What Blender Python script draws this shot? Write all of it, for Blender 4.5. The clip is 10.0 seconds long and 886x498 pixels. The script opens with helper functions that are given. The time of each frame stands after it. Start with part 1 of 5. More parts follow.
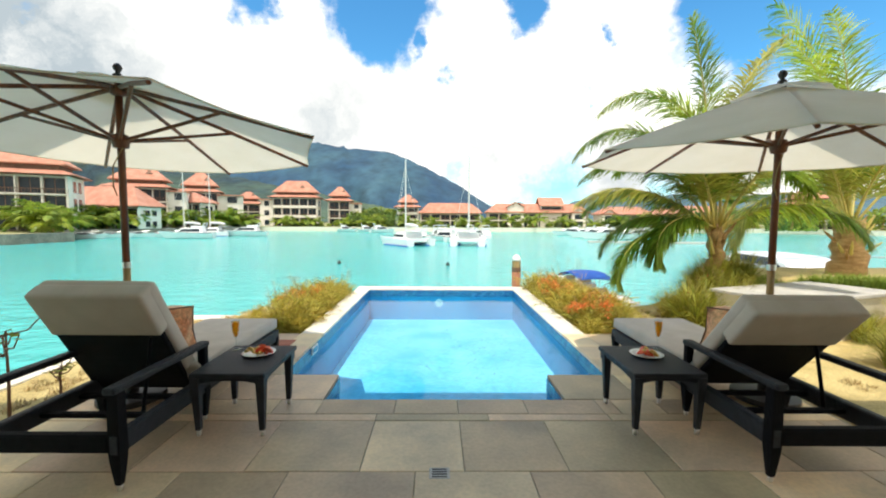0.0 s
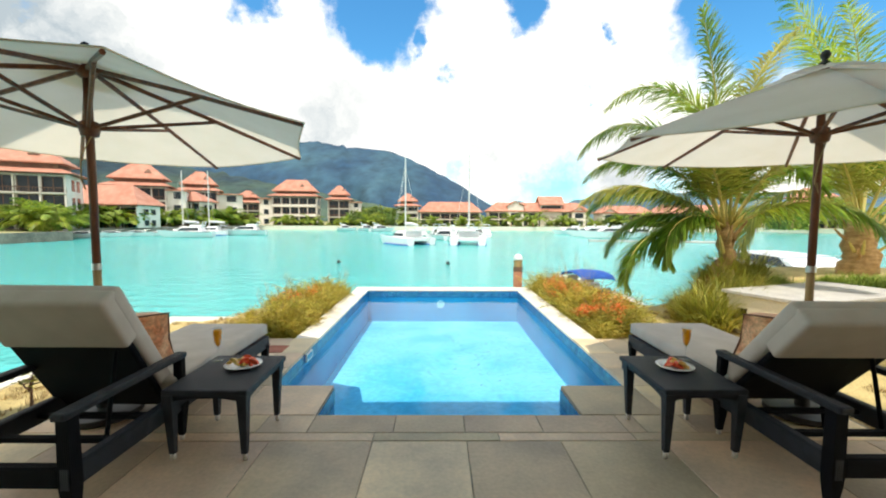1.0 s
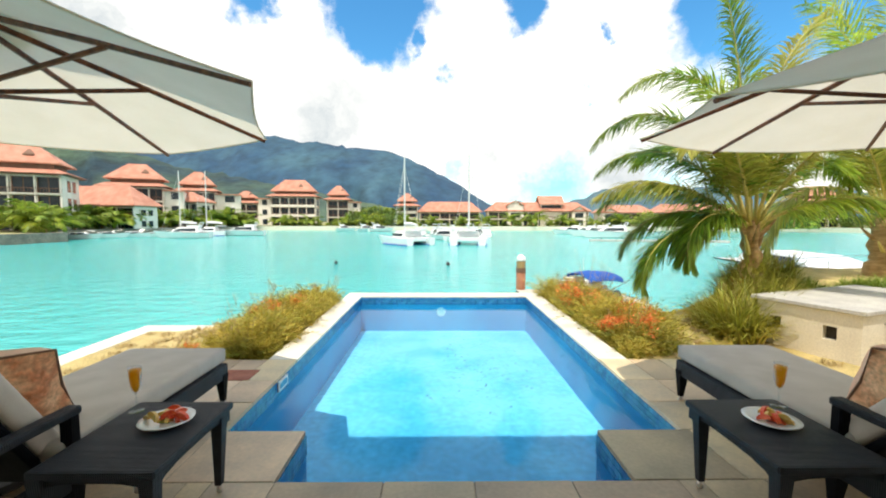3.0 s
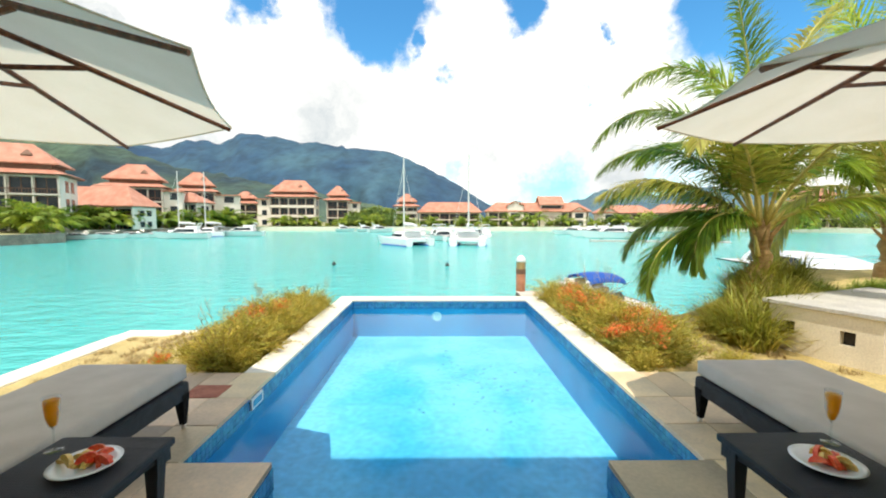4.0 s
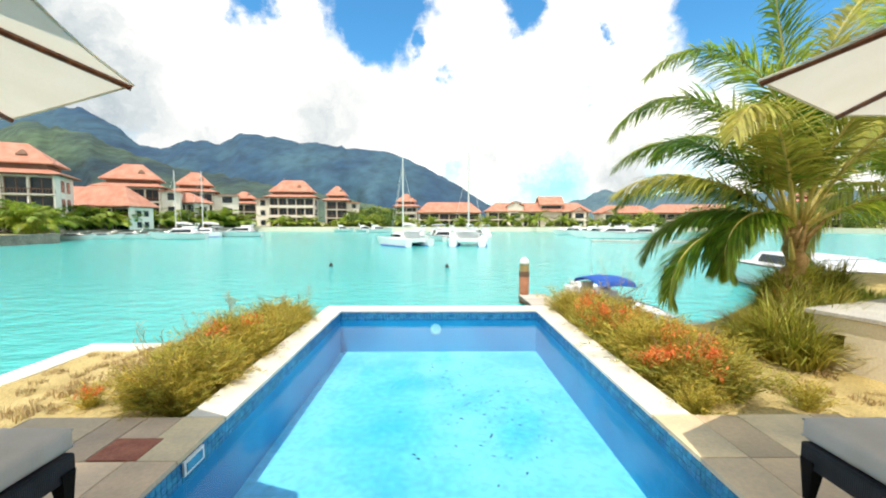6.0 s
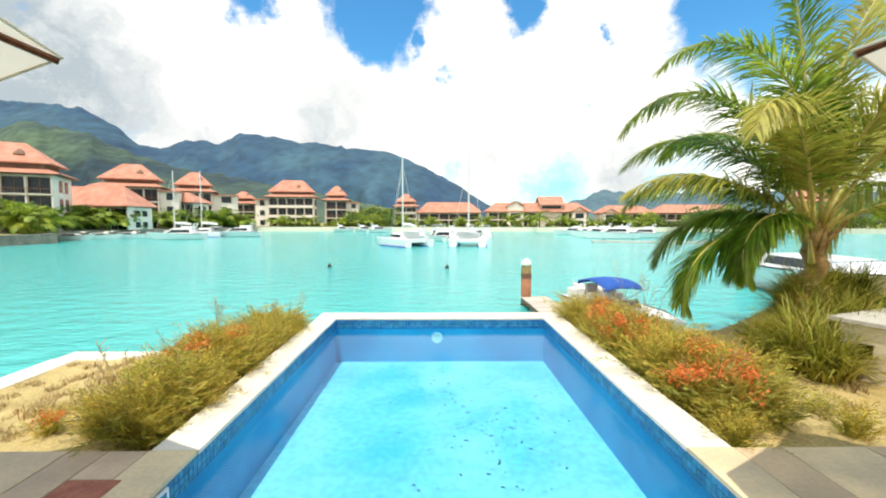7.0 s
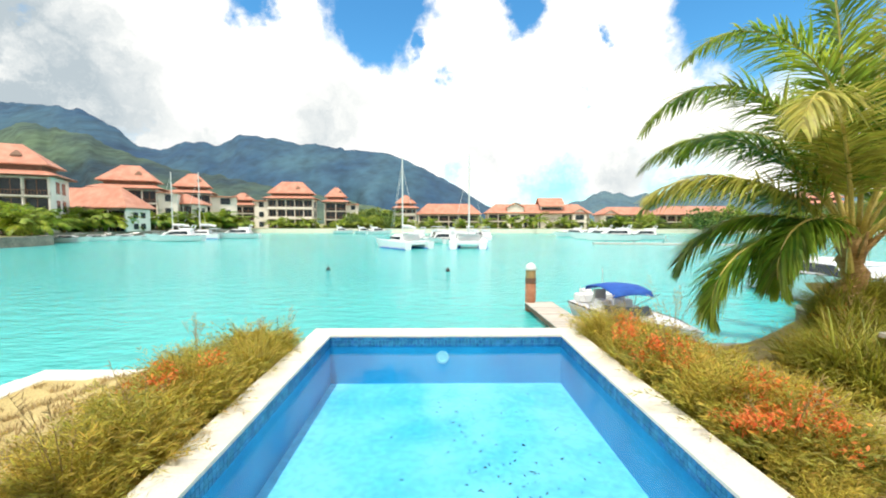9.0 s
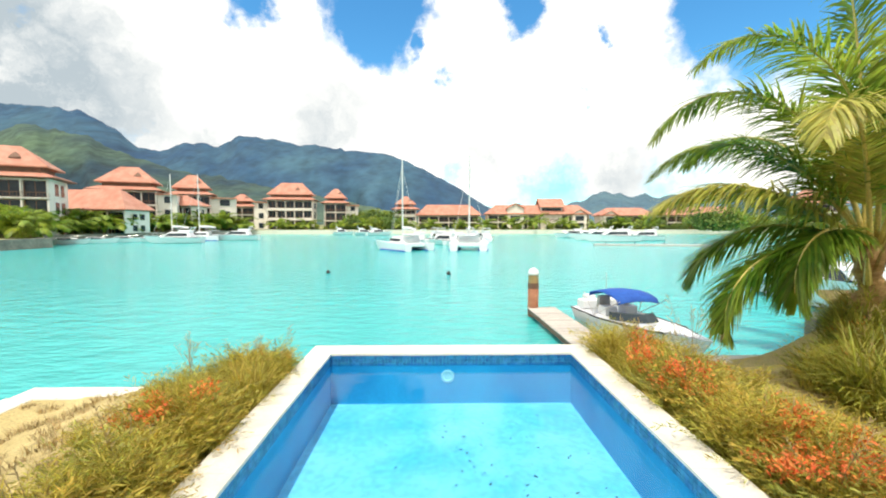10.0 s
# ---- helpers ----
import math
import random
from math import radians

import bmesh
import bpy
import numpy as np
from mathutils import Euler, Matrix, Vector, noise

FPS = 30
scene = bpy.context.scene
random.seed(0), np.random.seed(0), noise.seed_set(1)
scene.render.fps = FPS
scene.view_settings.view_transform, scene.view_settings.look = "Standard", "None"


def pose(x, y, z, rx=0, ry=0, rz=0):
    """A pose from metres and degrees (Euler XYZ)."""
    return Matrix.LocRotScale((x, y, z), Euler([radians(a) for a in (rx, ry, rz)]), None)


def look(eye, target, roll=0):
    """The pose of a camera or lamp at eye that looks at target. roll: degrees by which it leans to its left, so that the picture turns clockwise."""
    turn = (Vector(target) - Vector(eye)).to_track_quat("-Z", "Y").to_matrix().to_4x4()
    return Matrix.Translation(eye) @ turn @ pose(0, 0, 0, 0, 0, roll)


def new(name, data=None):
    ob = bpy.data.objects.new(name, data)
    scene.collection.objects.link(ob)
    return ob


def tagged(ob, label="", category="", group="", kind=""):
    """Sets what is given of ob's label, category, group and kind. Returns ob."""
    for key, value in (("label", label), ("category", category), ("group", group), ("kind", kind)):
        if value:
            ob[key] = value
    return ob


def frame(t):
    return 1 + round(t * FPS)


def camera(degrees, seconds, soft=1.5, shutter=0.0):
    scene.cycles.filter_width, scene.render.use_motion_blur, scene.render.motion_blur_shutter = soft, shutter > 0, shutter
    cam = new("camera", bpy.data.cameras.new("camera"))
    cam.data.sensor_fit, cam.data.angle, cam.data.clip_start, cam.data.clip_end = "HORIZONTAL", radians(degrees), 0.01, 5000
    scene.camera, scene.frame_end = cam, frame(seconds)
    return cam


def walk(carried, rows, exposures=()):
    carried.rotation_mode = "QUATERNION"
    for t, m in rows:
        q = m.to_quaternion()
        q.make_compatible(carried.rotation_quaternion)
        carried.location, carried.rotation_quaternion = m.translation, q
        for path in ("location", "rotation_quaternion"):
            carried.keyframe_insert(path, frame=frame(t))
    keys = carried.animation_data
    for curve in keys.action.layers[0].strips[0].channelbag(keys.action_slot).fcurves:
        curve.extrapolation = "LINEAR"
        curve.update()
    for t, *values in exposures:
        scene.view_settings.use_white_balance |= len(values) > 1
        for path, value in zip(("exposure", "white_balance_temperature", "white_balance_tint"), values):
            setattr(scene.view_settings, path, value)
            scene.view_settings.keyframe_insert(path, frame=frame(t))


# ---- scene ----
cam = camera(94.5, 10.0, soft=2.0)
PATH = [
    (0, (-0.073, 0.018, 1.519), (-0.05, 2.014, 1.386), 0.3),
    (0.5, (-0.099, 0.161, 1.503), (-0.075, 2.156, 1.37), 0.4),
    (1, (-0.108, 0.354, 1.503), (-0.084, 2.349, 1.365), 0.3),
    (1.5, (-0.107, 0.553, 1.501), (-0.083, 2.548, 1.363), 0.2),
    (2, (-0.137, 0.753, 1.502), (-0.111, 2.748, 1.363), 0.3),
    (2.5, (-0.141, 0.98, 1.493), (-0.115, 2.975, 1.354), 0.2),
    (4, (-0.037, 1.573, 1.477), (-0.011, 3.568, 1.341), 0.1),
    (4.5, (-0.029, 1.777, 1.466), (-0.003, 3.772, 1.33), 0.2),
    (5, (-0.036, 1.997, 1.454), (-0.009, 3.993, 1.319), 0.2),
    (5.5, (-0.017, 2.234, 1.462), (0.01, 4.229, 1.327), 0.1),
    (7, (-0.05, 2.879, 1.505), (-0.021, 4.874, 1.37), 0.1),
    (7.5, (-0.051, 3.03, 1.518), (-0.021, 5.025, 1.386), 0.2),
    (8, (-0.051, 3.224, 1.528), (-0.022, 5.22, 1.399), 0.1),
    (8.5, (-0.085, 3.35, 1.541), (-0.055, 5.345, 1.413), 0.2),
    (9, (-0.134, 3.524, 1.574), (-0.103, 5.52, 1.446), 0.1),
    (9.5, (-0.171, 3.674, 1.65), (-0.14, 5.67, 1.522), 0.1),
    (10, (-0.201, 3.771, 1.745), (-0.169, 5.767, 1.62), 0.0),
]
walk(cam, [(t, look(eye, target, roll)) for t, eye, target, roll in PATH], [(0, 0.07, 6900, 10), (10, 0.05, 6900, 10)])

# ---- light ----
world = bpy.data.worlds.new("world")
scene.world = world
world.use_nodes = True
SUN = Vector((0.12, 0.40, -1.0)).normalized()  # the way the sunlight travels


def sky_nodes():
    nt = world.node_tree
    N, L = nt.nodes, nt.links
    bg = N["Background"]
    sky = N.new("ShaderNodeTexSky")
    sky.sky_type, sky.sun_disc = "NISHITA", False
    sky.sun_elevation, sky.sun_rotation = radians(67), radians(197)
    sky.altitude, sky.air_density, sky.dust_density, sky.ozone_density = 0, 1.0, 0.3, 3.0
    co = N.new("ShaderNodeTexCoord")

    def noise_of(scale, detail, rough, vec=None):
        n = N.new("ShaderNodeTexNoise")
        n.inputs["Scale"].default_value, n.inputs["Detail"].default_value, n.inputs["Roughness"].default_value = scale, detail, rough
        L.new(vec or co.outputs["Generated"], n.inputs["Vector"])
        return n

    def m(op, a, b=None, clamp=False):
        n = N.new("ShaderNodeMath")
        n.operation, n.use_clamp = op, clamp
        for i, v in enumerate((a, b)):
            if v is None:
                continue
            if isinstance(v, (int, float)):
                n.inputs[i].default_value = v
            else:
                L.new(v, n.inputs[i])
        return n.outputs[0]

    # a wandering copy of the direction, so that the cloud edges billow
    wob = noise_of(7, 6, 0.62)
    sub = N.new("ShaderNodeVectorMath")
    sub.operation = "SUBTRACT"
    L.new(wob.outputs["Color"], sub.inputs[0])
    sub.inputs[1].default_value = (0.5, 0.5, 0.5)
    sc = N.new("ShaderNodeVectorMath")
    sc.operation = "SCALE"
    L.new(sub.outputs[0], sc.inputs[0])
    sc.inputs["Scale"].default_value = 0.22
    add = N.new("ShaderNodeVectorMath")
    L.new(co.outputs["Generated"], add.inputs[0])
    L.new(sc.outputs[0], add.inputs[1])

    def spots(rows):
        """The strongest of soft round spots: sideways and upward slope of the direction, radius, strength."""
        out = 0.0
        for u, v, r, k in rows:
            d = N.new("ShaderNodeVectorMath")
            d.operation = "DISTANCE"
            L.new(add.outputs[0], d.inputs[0])
            d.inputs[1].default_value = Vector((u, 1, v)).normalized()
            s = m("MULTIPLY", m("SUBTRACT", 1.0, m("DIVIDE", d.outputs["Value"], r), True), k)
            out = s if out == 0.0 else m("MAXIMUM", out, s)
        return out

    big = noise_of(2.6, 8, 0.6, add.outputs[0])
    holes = spots(((-0.13, 0.52, 0.17, 1.6), (-0.02, 0.40, 0.06, 1.0), (-0.43, 0.53, 0.08, 1.1), (0.21, 0.54, 0.09, 1.3), (0.80, 0.53, 0.20, 1.7),
                   (1.0, 0.62, 0.25, 1.5), (0.31, 0.06, 0.22, 0.66), (0.18, 0.04, 0.14, 0.6), (0.54, 0.09, 0.20, 0.66), (0.38, 0.43, 0.04, 0.8), (0.37, 0.32, 0.04, 0.7),
                   (-0.72, 0.20, 0.09, 0.4), (0.0, 4.0, 0.85, 1.5), (0.05, 0.10, 0.07, 0.6), (-0.95, 0.47, 0.04, 0.6)))
    cover = m("ADD", m("MULTIPLY", m("SUBTRACT", big.outputs[0], 0.5), 1.8), 0.62)
    cover = m("SUBTRACT", cover, holes)
    mask = N.new("ShaderNodeMapRange")
    mask.interpolation_type = "SMOOTHSTEP"
    mask.inputs["From Min"].default_value, mask.inputs["From Max"].default_value = -0.14, 0.42
    L.new(cover, mask.inputs["Value"])
    # grey undersides
    grey = spots(((-1.05, 0.34, 0.34, 1.7), (-0.26, 0.20, 0.20, 1.0), (0.10, 0.155, 0.13, 0.6), (0.45, 0.12, 0.12, 0.8), (-0.55, 0.22, 0.16, 0.7), (-0.75, 0.55, 0.2, 0.5)))
    puff = noise_of(5.5, 7, 0.62, add.outputs[0])
    shade = m("MULTIPLY", grey, m("ADD", m("MULTIPLY", puff.outputs[0], 2.6), -0.55, True), True)
    tone = N.new("ShaderNodeMix")
    tone.data_type = "RGBA"
    L.new(shade, tone.inputs["Factor"])
    tone.inputs["A"].default_value, tone.inputs["B"].default_value = (*CLOUD, 1), (0.50, 0.60, 0.68, 1)
    blue = N.new("ShaderNodeHueSaturation")
    blue.inputs["Saturation"].default_value, blue.inputs["Value"].default_value = 1.12, SKY_K
    L.new(sky.outputs[0], blue.inputs["Color"])
    mix = N.new("ShaderNodeMix")
    mix.data_type = "RGBA"
    L.new(mask.outputs[0], mix.inputs["Factor"])
    deep = N.new("ShaderNodeMix")
    deep.data_type, deep.blend_type = "RGBA", "MULTIPLY"
    deep.inputs["Factor"].default_value, deep.inputs["B"].default_value = 1.0, (0.52, 1.06, 1.16, 1)
    L.new(blue.outputs[0], deep.inputs["A"])
    L.new(deep.outputs["Result"], mix.inputs["A"])
    L.new(tone.outputs["Result"], mix.inputs["B"])
    L.new(mix.outputs["Result"], bg.inputs[0])
    bg.inputs[1].default_value = 1.0


CLOUD = (1.28, 1.29, 1.28)
SKY_K = 0.20
sky_nodes()
sun = new("sun", bpy.data.lights.new("sun", "SUN"))
sun.data.energy, sun.data.angle, sun.data.color = 3.9, radians(0.5), (1.0, 0.95, 0.86)
sun.matrix_world = look((0, 0, 60), Vector((0, 0, 60)) + SUN)


# ---- materials ----
def surface(name, a, b, scale=6.0, rough=0.6, bump=0.2, fine=70.0, metal=0.0, rnd=0.0, isl=0.0, spec=0.5, stretch=(1, 1, 1), shape="NOISE", dist=0.01, translucent=0.0, wear=0.25, coat=0.0):
    """Two colours that wander into one another, a fine grain and relief; rnd, isl: how far single objects or islands differ in value."""
    mt = bpy.data.materials.new(name)
    mt.use_nodes = True
    nt = mt.node_tree
    N, L = nt.nodes, nt.links
    p = N["Principled BSDF"]
    co, mp = N.new("ShaderNodeTexCoord"), N.new("ShaderNodeMapping")
    mp.inputs["Scale"].default_value = stretch
    L.new(co.outputs["Object"], mp.inputs["Vector"])
    vec = mp.outputs[0]
    info = None
    if rnd:
        info = N.new("ShaderNodeObjectInfo")
        off = N.new("ShaderNodeVectorMath")
        off.operation = "MULTIPLY_ADD"
        L.new(info.outputs["Random"], off.inputs[0])
        off.inputs[1].default_value = (37, 53, 71)
        L.new(vec, off.inputs[2])
        vec = off.outputs[0]
    n1, n2 = N.new("ShaderNodeTexNoise"), N.new("ShaderNodeTexNoise")
    for n, s, d in ((n1, scale, 6), (n2, fine, 4)):
        n.inputs["Scale"].default_value, n.inputs["Detail"].default_value = s, d
        L.new(vec, n.inputs["Vector"])
    ramp = N.new("ShaderNodeMapRange")
    ramp.inputs["From Min"].default_value, ramp.inputs["From Max"].default_value = 0.35, 0.65
    L.new(n1.outputs[0], ramp.inputs[0])
    mx = N.new("ShaderNodeMix")
    mx.data_type = "RGBA"
    mx.inputs["A"].default_value, mx.inputs["B"].default_value = (*a, 1), (*b, 1)
    L.new(ramp.outputs[0], mx.inputs["Factor"])
    hsv = N.new("ShaderNodeHueSaturation")
    L.new(mx.outputs["Result"], hsv.inputs["Color"])
    val = N.new("ShaderNodeMapRange")
    val.inputs["From Min"].default_value, val.inputs["From Max"].default_value = 0.25, 0.75
    val.inputs["To Min"].default_value, val.inputs["To Max"].default_value = 1 - wear, 1 + wear
    L.new(n2.outputs[0], val.inputs[0])
    v = val.outputs[0]
    if rnd or isl:
        src = info.outputs["Random"] if rnd else N.new("ShaderNodeNewGeometry").outputs["Random Per Island"]
        k = rnd or isl
        r = N.new("ShaderNodeMapRange")
        r.inputs["To Min"].default_value, r.inputs["To Max"].default_value = 1 - k, 1 + k
        L.new(src, r.inputs[0])
        mu = N.new("ShaderNodeMath")
        mu.operation = "MULTIPLY"
        L.new(v, mu.inputs[0]), L.new(r.outputs[0], mu.inputs[1])
        v = mu.outputs[0]
        h = N.new("ShaderNodeMapRange")
        h.inputs["To Min"].default_value, h.inputs["To Max"].default_value = 0.5 - 0.05 * k, 0.5 + 0.06 * k
        sq = N.new("ShaderNodeMath")
        sq.operation, sq.inputs[1].default_value = "MULTIPLY", 7.13
        fr = N.new("ShaderNodeMath")
        fr.operation = "FRACT"
        L.new(src, sq.inputs[0]), L.new(sq.outputs[0], fr.inputs[0]), L.new(fr.outputs[0], h.inputs[0]), L.new(h.outputs[0], hsv.inputs["Hue"])
    L.new(v, hsv.inputs["Value"])
    L.new(hsv.outputs[0], p.inputs["Base Color"])
    p.inputs["Roughness"].default_value, p.inputs["Metallic"].default_value = rough, metal
    p.inputs["Specular IOR Level"].default_value = spec
    p.inputs["Coat Weight"].default_value = coat
    if bump:
        bp = N.new("ShaderNodeBump")
        bp.inputs["Strength"].default_value, bp.inputs["Distance"].default_value = bump, dist
        src = n2.outputs[0]
        if shape == "WEAVE":
            w = []
            for axis in ("X", "Y", "Z"):
                wv = N.new("ShaderNodeTexWave")
                wv.bands_direction = axis
                wv.inputs["Scale"].default_value, wv.inputs["Distortion"].default_value = 34, 0.6
                L.new(vec, wv.inputs["Vector"])
                w.append(wv.outputs["Fac"])
            ad, ad2 = N.new("ShaderNodeMath"), N.new("ShaderNodeMath")
            L.new(w[0], ad.inputs[0]), L.new(w[1], ad.inputs[1]), L.new(ad.outputs[0], ad2.inputs[0]), L.new(w[2], ad2.inputs[1])
            src = ad2.outputs[0]
        elif shape == "TILES":
            wv = N.new("ShaderNodeTexWave")
            wv.bands_direction = "X"
            wv.inputs["Scale"].default_value, wv.inputs["Distortion"].default_value = 1.1, 0.4
            L.new(vec, wv.inputs["Vector"])
            src = wv.outputs["Fac"]
        L.new(src, bp.inputs["Height"])
        L.new(bp.outputs[0], p.inputs["Normal"])
    if translucent:
        tr, ms = N.new("ShaderNodeBsdfTranslucent"), N.new("ShaderNodeMixShader")
        L.new(hsv.outputs[0], tr.inputs["Color"])
        ms.inputs[0].default_value = translucent
        L.new(p.outputs[0], ms.inputs[1]), L.new(tr.outputs[0], ms.inputs[2])
        L.new(ms.outputs[0], N["Material Output"].inputs["Surface"])
    return mt


def lagoon_material():
    mt = bpy.data.materials.new("lagoon_water")
    mt.use_nodes = True
    N, L = mt.node_tree.nodes, mt.node_tree.links
    p = N["Principled BSDF"]
    co, mp = N.new("ShaderNodeTexCoord"), N.new("ShaderNodeMapping")
    mp.inputs["Scale"].default_value = (0.5, 1.0, 1)
    mp.inputs["Rotation"].default_value = (0, 0, 0.35)
    L.new(co.outputs["Object"], mp.inputs["Vector"])
    hs = []
    for s, d in ((0.05, 3), (1.3, 4), (4.5, 4)):
        n = N.new("ShaderNodeTexNoise")
        n.inputs["Scale"].default_value, n.inputs["Detail"].default_value = s, d
        L.new(mp.outputs[0], n.inputs["Vector"])
        hs.append(n.outputs[0])
    mx = N.new("ShaderNodeMix")
    mx.data_type = "RGBA"
    mx.inputs["A"].default_value, mx.inputs["B"].default_value = (0.03, 0.42, 0.42, 1), (0.08, 0.56, 0.53, 1)
    L.new(hs[0], mx.inputs["Factor"])
    L.new(mx.outputs["Result"], p.inputs["Base Color"])
    p.inputs["Roughness"].default_value, p.inputs["IOR"].default_value = 0.12, 1.33
    ad = N.new("ShaderNodeMath")
    ad.operation = "MULTIPLY_ADD"
    L.new(hs[2], ad.inputs[0])
    ad.inputs[1].default_value = 0.45
    L.new(hs[1], ad.inputs[2])
    bp = N.new("ShaderNodeBump")
    bp.inputs["Strength"].default_value, bp.inputs["Distance"].default_value = 0.75, 0.22
    L.new(ad.outputs[0], bp.inputs["Height"])
    L.new(bp.outputs[0], p.inputs["Normal"])
    return mt


def pool_water_material():
    mt = bpy.data.materials.new("pool_water")
    mt.use_nodes = True
    N, L = mt.node_tree.nodes, mt.node_tree.links
    N.remove(N["Principled BSDF"])
    tr, gl, ms, fr = N.new("ShaderNodeBsdfTransparent"), N.new("ShaderNodeBsdfGlossy"), N.new("ShaderNodeMixShader"), N.new("ShaderNodeFresnel")
    tr.inputs["Color"].default_value = (0.53, 0.85, 0.96, 1)
    gl.inputs["Roughness"].default_value = 0.015
    fr.inputs["IOR"].default_value = 1.24
    co, n = N.new("ShaderNodeTexCoord"), N.new("ShaderNodeTexNoise")
    n.inputs["Scale"].default_value, n.inputs["Detail"].default_value = 2.2, 3
    L.new(co.outputs["Object"], n.inputs["Vector"])
    bp = N.new("ShaderNodeBump")
    bp.inputs["Strength"].default_value, bp.inputs["Distance"].default_value = 0.12, 0.03
    L.new(n.outputs[0], bp.inputs["Height"])
    L.new(bp.outputs[0], gl.inputs["Normal"]), L.new(bp.outputs[0], fr.inputs["Normal"])
    L.new(fr.outputs[0], ms.inputs[0]), L.new(tr.outputs[0], ms.inputs[1]), L.new(gl.outputs[0], ms.inputs[2])
    L.new(ms.outputs[0], N["Material Output"].inputs["Surface"])
    return mt


def glass_material(name, tint):
    mt = bpy.data.materials.new(name)
    mt.use_nodes = True
    N, L = mt.node_tree.nodes, mt.node_tree.links
    N.remove(N["Principled BSDF"])
    tr, gl, ms, fr = N.new("ShaderNodeBsdfTransparent"), N.new("ShaderNodeBsdfGlossy"), N.new("ShaderNodeMixShader"), N.new("ShaderNodeLayerWeight")
    tr.inputs["Color"].default_value = (*tint, 1)
    gl.inputs["Roughness"].default_value = 0.03
    fr.inputs["Blend"].default_value = 0.10
    L.new(fr.outputs["Facing"], ms.inputs[0]), L.new(tr.outputs[0], ms.inputs[1]), L.new(gl.outputs[0], ms.inputs[2])
    L.new(ms.outputs[0], N["Material Output"].inputs["Surface"])
    return mt


M_LAGOON, M_POOLWATER = lagoon_material(), pool_water_material()
M_GLASS = glass_material("clear_glass", (0.96, 0.98, 0.98))
M_PAVER = surface("sandstone_paver", (0.48, 0.37, 0.25), (0.80, 0.59, 0.37), 1.4, 0.5, 0.25, 40, rnd=0.27, dist=0.005, wear=0.10)
M_STONE = surface("cream_coping_stone", (0.74, 0.68, 0.56), (0.82, 0.77, 0.66), 3, 0.7, 0.3, 60, rnd=0.05, dist=0.004, wear=0.1)
M_GROUT = surface("dark_grout", (0.30, 0.25, 0.18), (0.40, 0.33, 0.24), 9, 0.9, 0.4)
# the two-tone mottling paints in caustics and cloud reflections
M_PLASTER = surface("caustic_mottled_plaster", (0.21, 0.68, 0.83), (0.55, 0.89, 0.96), 1.1, 0.6, 0.15, 14, wear=0.16)
# the same plaster, deeper blue: weaker light on walls is put into the colour
M_PLASTERSHADE = surface("shaded_blue_plaster", (0.004, 0.30, 0.52), (0.015, 0.40, 0.62), 1.5, 0.6, 0.15, 30, wear=0.12)
M_MOSAIC = surface("blue_mosaic", (0.02, 0.15, 0.32), (0.04, 0.23, 0.42), 9, 0.25, 0.05, isl=0.22)
M_SAND = surface("dry_sandy_grass", (0.44, 0.335, 0.13), (0.62, 0.48, 0.21), 1.6, 0.95, 0.8, 38, dist=0.03, wear=0.35)
M_LAWN = surface("shore_soil", (0.20, 0.22, 0.07), (0.40, 0.36, 0.18), 0.15, 0.95, 0.6, 2.0, dist=0.1)
M_CONCRETE = surface("pale_concrete", (0.70, 0.63, 0.51), (0.80, 0.73, 0.60), 1.5, 0.85, 0.3, 35, wear=0.12)
M_SLAB = surface("grey_slab", (0.42, 0.40, 0.38), (0.54, 0.52, 0.48), 2, 0.8, 0.3, 40)
# one wicker in two copies: this one for parts open to the sky
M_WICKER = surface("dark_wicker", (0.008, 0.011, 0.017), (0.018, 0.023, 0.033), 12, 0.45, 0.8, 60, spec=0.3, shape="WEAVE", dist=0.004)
# blacker, duller copy: the shade on the lounger is put into the colour
M_WICKERSHADE = surface("shaded_wicker", (0.002, 0.0025, 0.004), (0.006, 0.007, 0.010), 12, 0.55, 0.8, 60, spec=0.07, shape="WEAVE", dist=0.004)
M_CUSHION = surface("taupe_canvas", (0.46, 0.42, 0.365), (0.53, 0.485, 0.43), 5, 0.9, 0.25, 220, dist=0.002, wear=0.08)
M_PILLOW = surface("orange_brown_pattern", (0.62, 0.22, 0.10), (0.85, 0.55, 0.33), 9, 0.9, 0.3, 45, wear=0.35)
M_PILLOW2 = surface("peach_backing", (0.68, 0.42, 0.30), (0.76, 0.50, 0.36), 6, 0.9, 0.2, 150, wear=0.1)
M_CHROME = surface("brushed_steel", (0.6, 0.58, 0.55), (0.7, 0.68, 0.64), 20, 0.3, 0.05, metal=1.0)
M_CANVAS = surface("cream_parasol_canvas", (0.80, 0.75, 0.62), (0.85, 0.80, 0.68), 3, 0.9, 0.12, 180, translucent=0.5, dist=0.002, wear=0.05)
M_WOOD = surface("dark_stained_wood", (0.11, 0.034, 0.014), (0.22, 0.078, 0.032), 5, 0.45, 0.2, 40, stretch=(6, 6, 0.6))
M_PALEWOOD = surface("pale_yellow_wood", (0.30, 0.19, 0.07), (0.42, 0.28, 0.12), 5, 0.6, 0.2, 40, stretch=(6, 6, 0.6))
M_BLACK = surface("black_plastic", (0.012, 0.012, 0.012), (0.02, 0.02, 0.02), 10, 0.5, 0.05)
M_PORCELAIN = surface("white_porcelain", (0.80, 0.79, 0.76), (0.84, 0.83, 0.80), 5, 0.15, 0.0, wear=0.02)
M_JUICE = surface("orange_juice", (0.95, 0.50, 0.03), (0.98, 0.60, 0.06), 20, 0.2, 0.0, wear=0.05, translucent=0.6)
